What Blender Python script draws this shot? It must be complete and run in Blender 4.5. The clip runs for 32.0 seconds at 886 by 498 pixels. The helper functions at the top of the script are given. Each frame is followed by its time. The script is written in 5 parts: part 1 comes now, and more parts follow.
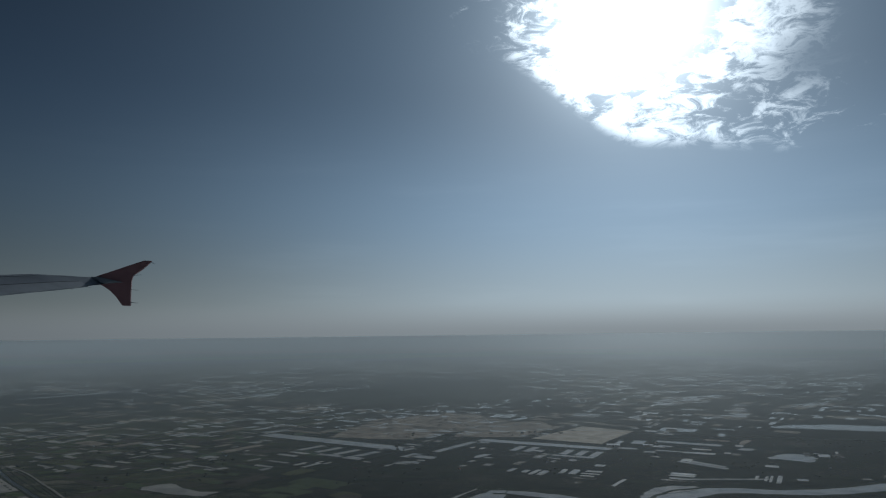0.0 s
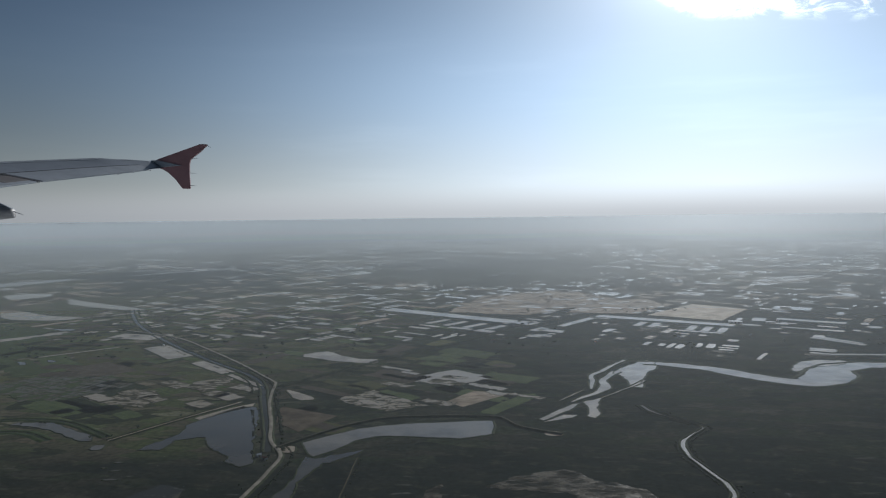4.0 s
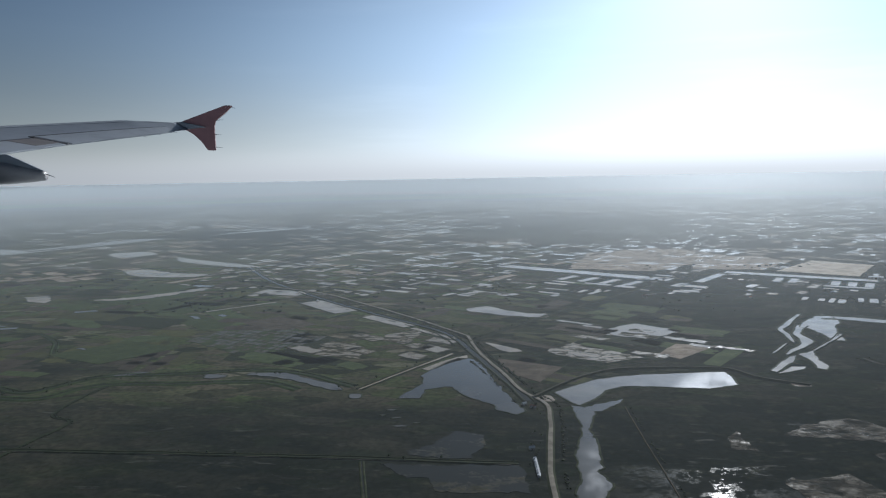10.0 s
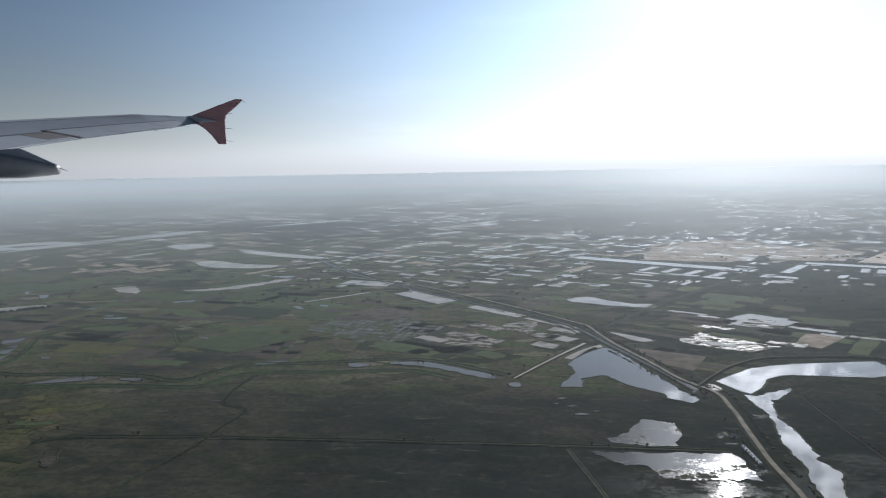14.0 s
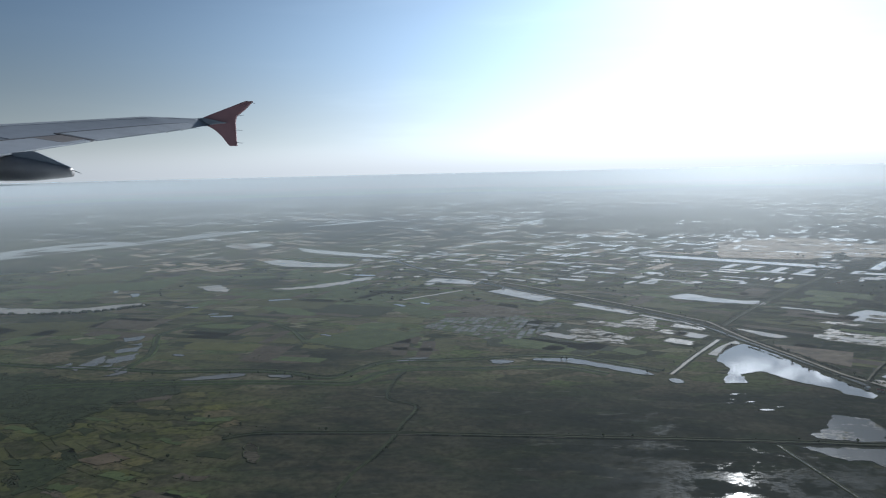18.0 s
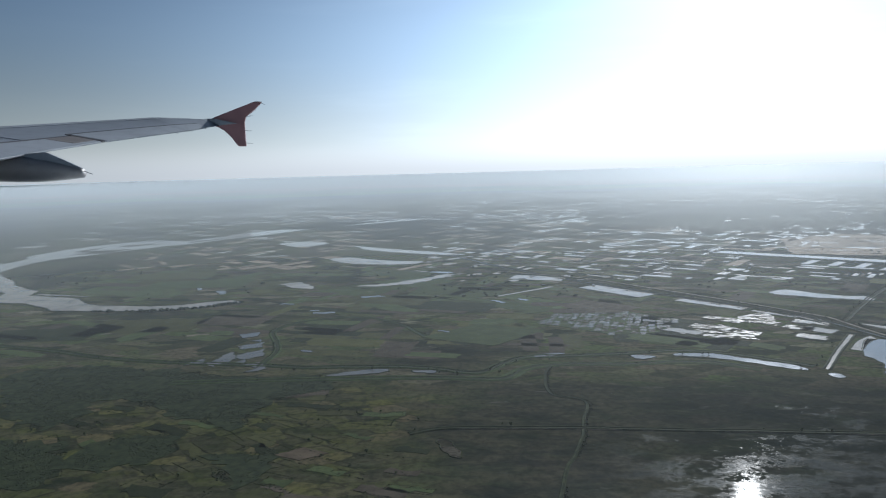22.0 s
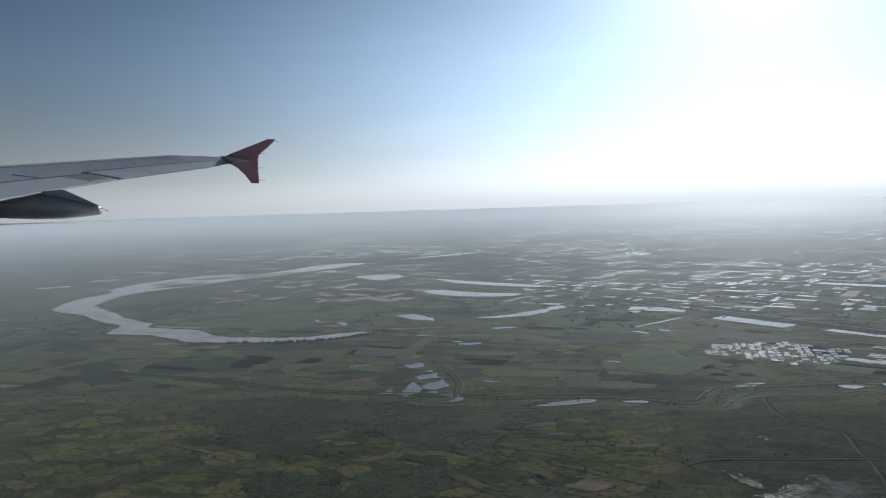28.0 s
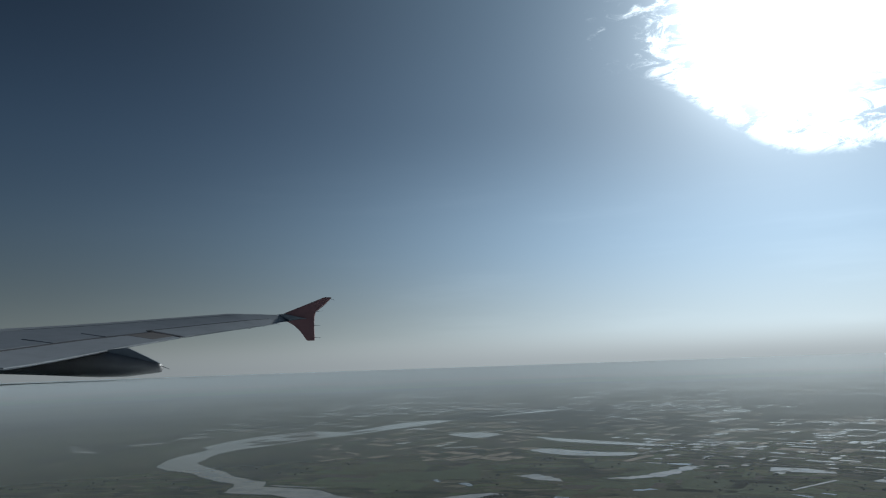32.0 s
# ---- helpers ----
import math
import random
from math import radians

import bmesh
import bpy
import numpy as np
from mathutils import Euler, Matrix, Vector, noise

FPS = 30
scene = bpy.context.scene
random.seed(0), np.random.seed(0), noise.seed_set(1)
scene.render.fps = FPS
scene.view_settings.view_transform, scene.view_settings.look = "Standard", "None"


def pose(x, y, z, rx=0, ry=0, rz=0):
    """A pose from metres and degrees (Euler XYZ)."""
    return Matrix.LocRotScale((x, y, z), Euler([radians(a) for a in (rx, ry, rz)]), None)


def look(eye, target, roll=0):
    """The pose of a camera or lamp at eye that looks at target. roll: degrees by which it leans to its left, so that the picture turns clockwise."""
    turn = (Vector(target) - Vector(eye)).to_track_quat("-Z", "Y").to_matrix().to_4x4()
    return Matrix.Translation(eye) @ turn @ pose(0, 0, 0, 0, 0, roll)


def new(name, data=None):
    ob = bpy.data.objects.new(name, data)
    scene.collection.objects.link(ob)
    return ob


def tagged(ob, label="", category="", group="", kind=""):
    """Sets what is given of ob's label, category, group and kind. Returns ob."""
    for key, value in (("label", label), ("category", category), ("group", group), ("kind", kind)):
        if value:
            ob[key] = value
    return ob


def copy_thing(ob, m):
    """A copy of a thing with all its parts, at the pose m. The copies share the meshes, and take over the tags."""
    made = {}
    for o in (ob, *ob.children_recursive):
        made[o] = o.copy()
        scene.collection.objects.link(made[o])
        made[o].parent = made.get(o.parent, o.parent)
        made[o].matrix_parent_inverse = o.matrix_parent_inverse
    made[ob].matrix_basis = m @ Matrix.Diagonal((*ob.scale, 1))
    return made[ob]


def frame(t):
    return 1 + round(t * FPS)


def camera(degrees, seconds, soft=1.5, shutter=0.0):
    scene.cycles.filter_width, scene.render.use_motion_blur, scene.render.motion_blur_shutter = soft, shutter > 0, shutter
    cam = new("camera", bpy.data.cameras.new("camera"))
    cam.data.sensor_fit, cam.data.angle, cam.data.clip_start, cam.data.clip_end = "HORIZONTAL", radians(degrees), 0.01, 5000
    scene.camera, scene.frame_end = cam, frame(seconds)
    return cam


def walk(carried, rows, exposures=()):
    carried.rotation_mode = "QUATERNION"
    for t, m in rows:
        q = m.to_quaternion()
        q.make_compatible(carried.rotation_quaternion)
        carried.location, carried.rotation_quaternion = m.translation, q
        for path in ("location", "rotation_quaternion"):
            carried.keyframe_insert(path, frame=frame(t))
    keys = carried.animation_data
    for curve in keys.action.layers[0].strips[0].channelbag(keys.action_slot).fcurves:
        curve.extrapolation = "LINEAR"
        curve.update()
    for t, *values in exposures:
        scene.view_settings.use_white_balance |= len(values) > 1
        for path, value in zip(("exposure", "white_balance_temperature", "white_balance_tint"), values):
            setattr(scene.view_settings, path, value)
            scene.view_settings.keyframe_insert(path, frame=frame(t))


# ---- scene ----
cam = camera(64.0, 32.0, soft=1.15)
# seconds, place, then degrees: turn to the left, look up, lean to the left
ROWS = [
    (0, -0.00, -0.00, 23.40, -0.89, 6.72, -0.68),
    (0.5, -1.92, -0.17, 23.35, -0.30, 5.67, -0.92),
    (1, -3.84, -0.33, 23.29, 0.53, 4.25, -0.83),
    (1.5, -5.77, -0.49, 23.24, 1.27, 2.70, -0.69),
    (2, -7.71, -0.65, 23.19, 1.85, 1.11, -0.73),
    (2.5, -9.64, -0.80, 23.13, 2.31, -0.14, -0.71),
    (3, -11.59, -0.95, 23.08, 2.68, -1.18, -0.69),
    (3.5, -13.53, -1.10, 23.03, 2.97, -2.10, -0.69),
    (5.5, -21.35, -1.68, 22.82, 3.72, -4.21, -0.65),
    (6, -23.31, -1.82, 22.77, 3.81, -4.86, -0.62),
    (6.5, -25.27, -1.95, 22.72, 3.91, -4.96, -0.70),
    (7, -27.23, -2.09, 22.67, 4.08, -5.15, -0.72),
    (7.5, -29.19, -2.22, 22.62, 4.21, -5.33, -0.74),
    (8, -31.16, -2.35, 22.57, 4.37, -5.48, -0.76),
    (8.5, -33.12, -2.48, 22.52, 4.56, -5.57, -0.77),
    (9, -35.08, -2.61, 22.47, 4.70, -5.73, -0.82),
    (9.5, -37.05, -2.73, 22.42, 4.84, -5.78, -0.95),
    (10, -39.01, -2.86, 22.37, 4.97, -5.88, -1.00),
    (10.5, -40.97, -2.98, 22.33, 5.02, -5.98, -0.97),
    (11, -42.93, -3.10, 22.28, 5.15, -6.10, -0.97),
    (11.5, -44.89, -3.22, 22.23, 5.20, -6.21, -0.99),
    (12, -46.84, -3.34, 22.18, 5.30, -6.25, -1.11),
    (12.5, -48.79, -3.46, 22.14, 5.36, -6.31, -1.11),
    (13, -50.74, -3.57, 22.09, 5.41, -6.34, -1.07),
    (13.5, -52.69, -3.69, 22.04, 5.48, -6.37, -1.11),
    (14, -54.63, -3.80, 21.99, 5.58, -6.38, -1.06),
    (14.5, -56.57, -3.92, 21.95, 5.66, -6.44, -1.10),
    (16.5, -64.27, -4.37, 21.77, 6.03, -6.33, -1.42),
    (17, -66.18, -4.48, 21.72, 6.10, -6.31, -1.35),
    (17.5, -68.08, -4.59, 21.68, 6.16, -6.32, -1.29),
    (18, -69.98, -4.70, 21.63, 6.23, -6.30, -1.32),
    (18.5, -71.87, -4.81, 21.59, 6.29, -6.34, -1.32),
    (19, -73.76, -4.92, 21.54, 6.39, -6.36, -1.33),
    (19.5, -75.64, -5.03, 21.50, 6.43, -6.37, -1.42),
    (20, -77.50, -5.14, 21.46, 6.53, -6.34, -1.45),
    (20.5, -79.36, -5.25, 21.41, 6.59, -6.29, -1.48),
    (21, -81.22, -5.36, 21.37, 6.66, -6.24, -1.48),
    (21.5, -83.06, -5.47, 21.33, 6.71, -6.26, -1.51),
    (22, -84.89, -5.58, 21.29, 6.77, -6.31, -1.53),
    (22.5, -86.71, -5.69, 21.24, 6.76, -6.35, -1.55),
    (23, -88.53, -5.80, 21.20, 6.82, -6.40, -1.54),
    (23.5, -90.33, -5.92, 21.16, 6.84, -6.38, -1.57),
    (24, -92.12, -6.03, 21.12, 6.94, -6.41, -1.59),
    (24.5, -93.90, -6.14, 21.08, 6.99, -6.45, -1.61),
    (25, -95.67, -6.26, 21.04, 7.00, -6.55, -1.64),
    (25.5, -97.42, -6.38, 21.00, 7.11, -6.60, -1.71),
    (27.5, -104.32, -6.85, 20.84, 7.29, -4.66, -1.70),
    (28, -106.01, -6.97, 20.80, 7.34, -3.39, -1.71),
    (28.5, -107.69, -7.09, 20.76, 7.45, -1.95, -1.75),
    (29, -109.35, -7.22, 20.72, 7.60, -0.49, -1.85),
    (29.5, -111.00, -7.34, 20.68, 7.91, 1.12, -1.98),
    (30, -112.63, -7.47, 20.65, 8.33, 2.85, -2.12),
    (30.5, -114.25, -7.60, 20.61, 8.81, 4.67, -2.12),
    (31, -115.85, -7.73, 20.57, 9.50, 6.53, -2.20),
    (31.5, -117.43, -7.87, 20.53, 10.23, 8.10, -2.17),
    (32, -119.00, -8.00, 20.50, 11.07, 9.32, -1.95),
]
EXPOSURES = [(t, stops, warm, tint) for t, stops, warm, tint in ((0, -1.66, 5600, 3), (1.5, -1.34, 5600, 3), (3.2, -0.68, 5950, 8), (6, -0.25, 5750, 10), (10, -0.08, 5750, 9), (13, 0.14, 5950, 12), (17, 0.18, 5700, 8), (25.5, 0.18, 5750, 9), (28, 0.0, 5850, 10), (30, -0.57, 5950, 7), (32, -0.88, 5800, 3))]
walk(cam, [(t, pose(x, y, z, 90 + up, 0, turn) @ pose(0, 0, 0, 0, 0, lean)) for t, x, y, z, turn, up, lean in ROWS], EXPOSURES)

# ---- light ----
SUN_TURN, SUN_UP = 17.0, 24.6          # degrees to the right of +y, and above the horizon
SUN_WAY = Vector((math.sin(radians(SUN_TURN)) * math.cos(radians(SUN_UP)), math.cos(radians(SUN_TURN)) * math.cos(radians(SUN_UP)), math.sin(radians(SUN_UP))))


class Net:
    """Shorthand for building a node tree."""

    def __init__(self, tree):
        self.tree = tree
        tree.nodes.clear()

    def add(self, kind, inputs):
        n = self.tree.nodes.new(kind)
        for key, v in inputs.items():
            self.put(n.inputs[key], v)
        return n

    def put(self, socket, v):
        if isinstance(v, bpy.types.NodeSocket):
            self.tree.links.new(v, socket)
        else:
            socket.default_value = v

    def math(self, op, a, b=0.0, c=0.0, clamp=False):
        n = self.add("ShaderNodeMath", {0: a, 1: b, 2: c})
        n.operation, n.use_clamp = op, clamp
        return n.outputs[0]

    def vec(self, op, a, b=(0, 0, 0), out=0):
        n = self.add("ShaderNodeVectorMath", {0: a, 1: b})
        n.operation = op
        return n.outputs[out]

    def noise(self, vec, scale, detail=4.0, rough=0.55, out=0, distort=0.0):
        return self.add("ShaderNodeTexNoise", {"Vector": vec, "Scale": scale, "Detail": detail, "Roughness": rough, "Distortion": distort}).outputs[out]

    def step(self, v, lo, hi, a=0.0, b=1.0):
        n = self.add("ShaderNodeMapRange", {"Value": v, "From Min": lo, "From Max": hi, "To Min": a, "To Max": b})
        n.interpolation_type = "SMOOTHSTEP"
        return n.outputs[0]

    def ramp(self, fac, stops):
        n = self.add("ShaderNodeValToRGB", {"Fac": fac})
        el = n.color_ramp.elements
        while len(el) < len(stops):
            el.new(0.5)
        for e, (at, colour) in zip(el, stops):
            e.position, e.color = at, (*colour, 1)
        return n.outputs[0]

    def mix(self, fac, a, b, blend="MIX"):
        n = self.add("ShaderNodeMixRGB", {0: fac, 1: a if isinstance(a, bpy.types.NodeSocket) else (*a, 1), 2: b if isinstance(b, bpy.types.NodeSocket) else (*b, 1)})
        n.blend_type = blend
        return n.outputs[0]

    def mapping(self, vec, turn=0.0, scale=(1, 1, 1)):
        return self.add("ShaderNodeMapping", {"Vector": vec, "Rotation": (0, 0, radians(turn)), "Scale": scale}).outputs[0]

    def bump(self, height, distance, strength=0.6):
        return self.add("ShaderNodeBump", {"Height": height, "Distance": distance, "Strength": strength}).outputs[0]

    def parts(self, vec):
        n = self.add("ShaderNodeSeparateXYZ", {0: vec})
        return n.outputs[0], n.outputs[1], n.outputs[2]

    def place(self):
        return self.tree.nodes.new("ShaderNodeNewGeometry").outputs["Position"]

    def chance(self):
        return self.tree.nodes.new("ShaderNodeObjectInfo").outputs["Random"]

    def surface(self, inputs):
        n = self.add("ShaderNodeBsdfPrincipled", inputs)
        self.finish(n.outputs[0])
        return n

    def finish(self, socket):
        out = self.tree.nodes.new("ShaderNodeOutputMaterial")
        self.tree.links.new(socket, out.inputs["Surface"])


def sky():
    world = bpy.data.worlds.new("sky")
    scene.world = world
    world.use_nodes = True
    n = Net(world.node_tree)
    tex = n.add("ShaderNodeTexSky", {})
    tex.sky_type, tex.sun_disc = "NISHITA", False
    tex.sun_elevation, tex.sun_rotation = radians(SUN_UP), radians(SUN_TURN)
    tex.altitude, tex.air_density, tex.dust_density, tex.ozone_density = 400, 1.0, 0.5, 1.6
    way = n.vec("NORMALIZE", n.tree.nodes.new("ShaderNodeTexCoord").outputs["Generated"])
    x, y, z = n.parts(way)
    near = n.math("MAXIMUM", n.vec("DOT_PRODUCT", way, tuple(SUN_WAY), out=1), 0.0)
    # the sun's aureole in the haze, tight and wide
    glow = n.math("MULTIPLY", n.math("POWER", near, 260.0), GLOW_TIGHT)
    halo = n.math("MULTIPLY", n.math("POWER", near, 55.0), 0.75)
    # ragged high cloud round the sun
    slant = n.add("ShaderNodeMapping", {"Vector": way, "Rotation": (0, radians(28), 0), "Scale": (1.0, 1.0, 2.3)}).outputs[0]
    fleece = n.noise(slant, 24.0, 9.0, 0.68, distort=0.6)
    bulk = n.noise(way, 8.0, 3.0, 0.5)
    above = n.math("ADD", n.math("SUBTRACT", z, n.step(x, 0.30, 0.06, 0.0, 0.13)), n.step(x, 0.28, 0.55, 0.0, 0.03))
    sheet = n.math("MULTIPLY", n.math("MULTIPLY", n.step(above, 0.238, 0.262), n.step(near, 0.915, 0.965)), n.step(n.math("ADD", x, n.math("MULTIPLY", fleece, 0.3)), 0.20, 0.34))
    sheet = n.math("MULTIPLY", sheet, n.math("SUBTRACT", 1.0, n.math("MULTIPLY", n.step(n.math("ADD", x, n.math("MULTIPLY", fleece, 0.35)), 0.54, 0.66), n.step(n.math("ADD", z, n.math("MULTIPLY", fleece, 0.06)), 0.30, 0.36))))
    cover = n.step(n.math("ADD", n.math("MULTIPLY", fleece, 0.62), n.math("MULTIPLY", bulk, 0.55)), 0.545, 0.665)
    cover = n.math("MULTIPLY", cover, sheet)
    # faint veils low over the plain, and pale haze towards the horizon
    veil = n.math("MULTIPLY", n.step(n.noise(n.mapping(way, 0, (1.4, 1.4, 13)), 2.0, 4.0), 0.45, 0.78), n.step(z, 0.32, 0.1))
    low = n.math("POWER", n.math("SUBTRACT", 1.0, n.math("ABSOLUTE", z), clamp=True), HAZE_POWER)
    base = n.vec("SCALE", tex.outputs[0])
    n.put(base.node.inputs["Scale"], n.math("MULTIPLY", n.step(z, 0.0, 0.22, SKY * 0.35, SKY), n.step(z, 0.28, 0.5, 1.0, 0.65)))
    wide = n.vec("SCALE", n.mix(n.step(z, 0.03, 0.17), (0.79, 0.89, 0.98), (0.58, 0.77, 1.0)))
    n.put(wide.node.inputs["Scale"], n.math("MULTIPLY", n.math("MULTIPLY", n.math("POWER", near, 7.0), GLOW_WIDE), n.step(z, 0.06, 0.34, 1.0, 0.16)))
    ring = n.vec("SCALE", (0.58, 0.80, 1.0))
    n.put(ring.node.inputs["Scale"], n.math("MULTIPLY", n.math("POWER", near, 10.0), 0.30))
    haze = n.vec("SCALE", (0.97, 0.985, 0.95))
    n.put(haze.node.inputs["Scale"], n.math("MULTIPLY", low, n.math("ADD", 0.40, n.math("MULTIPLY", n.math("POWER", near, 3.0), 0.42))))
    bright = n.vec("SCALE", (0.95, 0.98, 1.0))
    n.put(bright.node.inputs["Scale"], n.math("ADD", n.math("ADD", glow, halo), n.math("MULTIPLY", veil, n.math("MULTIPLY", n.math("POWER", near, 6.0), 0.14))))
    white = n.vec("SCALE", (1.0, 0.98, 0.95))
    n.put(white.node.inputs["Scale"], n.math("MULTIPLY", cover, n.math("ADD", 1.05, n.math("MULTIPLY", n.math("POWER", near, 75.0), 5.0))))
    total = n.vec("ADD", n.vec("ADD", n.vec("ADD", n.vec("ADD", base, wide), ring), haze), n.vec("ADD", bright, white))
    # the murk that hides the horizon, brighter towards the sun
    murk = n.vec("SCALE", (1.0, 1.0, 0.98))
    n.put(murk.node.inputs["Scale"], n.math("ADD", 0.37, n.math("MULTIPLY", n.math("POWER", near, 3.0), 0.62)))
    dim = n.mix(n.step(z, -0.003, 0.048), murk, total)
    back = n.add("ShaderNodeBackground", {"Color": dim, "Strength": 1.0})
    out = n.tree.nodes.new("ShaderNodeOutputWorld")
    n.tree.links.new(back.outputs[0], out.inputs["Surface"])


SKY, GLOW_TIGHT, GLOW_WIDE, HAZE_POWER = 0.032, 7.0, 1.30, 14.0
sky()
lamp = bpy.data.lights.new("sun", "SUN")
lamp.energy, lamp.angle, lamp.color = 4.0, radians(0.6), (1.0, 0.95, 0.87)
sun = new("sun", lamp)
sun.matrix_world = look(tuple(SUN_WAY * 900), (0, 0, 0))
tagged(sun, "bright low sun behind thin cloud", "sun", kind="structure")


# ---- materials ----
def material(name):
    m = bpy.data.materials.new(name)
    m.use_nodes = True
    return m, Net(m.node_tree)


def earth_material():
    """Flat wet farmland: patchwork of small fields, hedge lines, bare and soaked ground."""
    m, n = material("farmland")
    p = n.place()
    x, y, _ = n.parts(p)
    wob = n.vec("ADD", p, n.vec("SCALE", n.noise(p, 0.12, 3.0, out=1)))
    fields = []
    for turn, size, stretch in ((34.0, 0.26, 2.1), (-28.0, 0.42, 1.5)):
        v = n.add("ShaderNodeTexVoronoi", {"Vector": n.mapping(wob, turn, (1, stretch, 1)), "Scale": size, "Randomness": 0.75})
        v.distance = "CHEBYCHEV"
        e = n.add("ShaderNodeTexVoronoi", {"Vector": n.mapping(wob, turn, (1, stretch, 1)), "Scale": size, "Randomness": 0.75})
        e.feature = "DISTANCE_TO_EDGE"
        fields.append((n.parts(v.outputs["Color"])[0], e.outputs["Distance"]))
    crops = n.ramp(fields[0][0], [(0.0, (0.022, 0.028, 0.017)), (0.25, (0.070, 0.070, 0.040)), (0.42, (0.070, 0.092, 0.034)), (0.6, (0.114, 0.096, 0.064)), (0.8, (0.064, 0.064, 0.040)), (0.92, (0.078, 0.102, 0.036)), (1.0, (0.19, 0.165, 0.12))])
    olive = n.ramp(fields[1][0], [(0.0, (0.016, 0.022, 0.012)), (0.25, (0.036, 0.043, 0.018)), (0.5, (0.078, 0.084, 0.026)), (0.68, (0.026, 0.034, 0.015)), (0.85, (0.098, 0.098, 0.030)), (1.0, (0.110, 0.088, 0.050))])
    hedge = n.math("MULTIPLY", n.step(fields[1][1], 0.02, 0.10, 1.0, 0.0), n.step(n.noise(p, 0.35, 3.0), 0.4, 0.6))
    olive = n.mix(hedge, olive, (0.014, 0.020, 0.010))
    blotch = n.noise(p, 0.045, 5.0, 0.6)
    grain = n.noise(p, 1.6, 6.0, 0.65)
    moor = n.ramp(n.noise(p, 0.11, 6.0, 0.62), [(0.3, (0.009, 0.013, 0.012)), (0.5, (0.018, 0.022, 0.020)), (0.62, (0.030, 0.032, 0.026)), (0.78, (0.054, 0.051, 0.037))])
    # open farmland, then the olive smallholdings to the west, then the soaked moor in the south, along the camera's
    # path
    land = n.mix(n.step(blotch, 0.46, 0.68, 0.0, 0.85), crops, moor)
    west = n.math("MULTIPLY", n.step(n.math("ADD", x, n.math("MULTIPLY", n.noise(p, 0.06, 2.0), 22.0)), -78.0, -90.0), n.step(n.math("ADD", y, n.math("MULTIPLY", blotch, 24.0)), 84.0, 70.0))
    land = n.mix(west, land, olive)
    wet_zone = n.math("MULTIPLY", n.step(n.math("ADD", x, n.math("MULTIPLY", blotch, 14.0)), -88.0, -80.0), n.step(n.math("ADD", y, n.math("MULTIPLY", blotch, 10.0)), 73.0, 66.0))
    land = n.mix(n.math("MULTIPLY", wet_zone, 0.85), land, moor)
    # lighter western tone stands in for veiling glare, put into the ground colour
    glare_lift = n.math("MULTIPLY", n.step(n.math("ADD", x, n.math("MULTIPLY", blotch, 20.0)), -52.0, -80.0), n.step(y, 84.0, 66.0, 0.0, 0.6))
    land = n.mix(glare_lift, land, n.mix(n.step(n.noise(n.mapping(p, -20.0, (1, 2.2, 1)), 0.22, 6.0, 0.64), 0.36, 0.66), land, (0.082, 0.074, 0.046)))
    east = n.math("MULTIPLY", n.step(n.math("ADD", x, n.math("MULTIPLY", n.noise(p, 0.03, 4.0), 40.0)), -38.0, 8.0), n.step(y, 260.0, 190.0, 0.0, 0.8))
    land = n.mix(east, land, n.mix(0.5, moor, (0.020, 0.026, 0.024)))
    forest = n.math("MULTIPLY", n.step(n.noise(p, 0.012, 3.0), 0.5, 0.56), n.step(y, 180.0, 240.0))
    land = n.mix(forest, land, (0.016, 0.024, 0.018))
    land = n.mix(n.step(grain, 0.40, 0.66, 0.0, 0.55), land, (0.012, 0.015, 0.010))
    tuft = n.noise(n.mapping(p, 15.0, (1, 1.7, 1)), 0.42, 6.0, 0.68)
    land = n.mix(n.step(tuft, 0.52, 0.74, 0.0, 0.6), land, n.mix(0.5, land, (0.12, 0.115, 0.07)))
    # wet shine on the moor, put into the colour as pale flecks
    fleck = n.math("MULTIPLY", n.step(n.noise(n.mapping(p, -6.0, (0.45, 1.5, 1)), 0.55, 7.0, 0.68), 0.585, 0.67), n.step(n.noise(p, 0.07, 3.0), 0.42, 0.60))
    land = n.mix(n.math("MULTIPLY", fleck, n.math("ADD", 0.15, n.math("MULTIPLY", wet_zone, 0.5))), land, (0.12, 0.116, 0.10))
    band = n.math("MULTIPLY", n.step(y, 53.0, 46.0, 0.0, 0.15), n.step(x, -92.0, -80.0))
    soaked = n.step(n.math("ADD", band, n.noise(n.mapping(p, 20.0, (1, 1.6, 1)), 0.10, 7.0, 0.6, distort=0.5)), 0.57, 0.68)
    film = n.math("MULTIPLY", n.step(n.noise(n.mapping(p, 35.0, (1, 1.5, 1)), 0.35, 5.0, 0.6), 0.36, 0.66), n.step(n.noise(p, 1.8, 7.0, 0.72, distort=0.5), 0.48, 0.62, 0.25, 1.0))
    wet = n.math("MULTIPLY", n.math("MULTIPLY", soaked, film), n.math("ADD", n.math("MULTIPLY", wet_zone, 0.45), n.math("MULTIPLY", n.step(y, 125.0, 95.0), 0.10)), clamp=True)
    # water film in the south moor's grass, placed where the camera sees sun glint
    puddle = n.math("MULTIPLY", n.step(n.noise(n.mapping(p, -25.0, (1, 1.5, 1)), 0.30, 6.0, 0.65), 0.44, 0.56, 0.05, 1.0), n.step(n.noise(n.mapping(p, -25.0, (1, 2.4, 1)), 2.2, 7.0, 0.75), 0.40, 0.58, 0.03, 1.0))
    edge = n.math("ADD", y, n.math("MULTIPLY", n.noise(p, 0.2, 5.0, 0.65), 9.0))
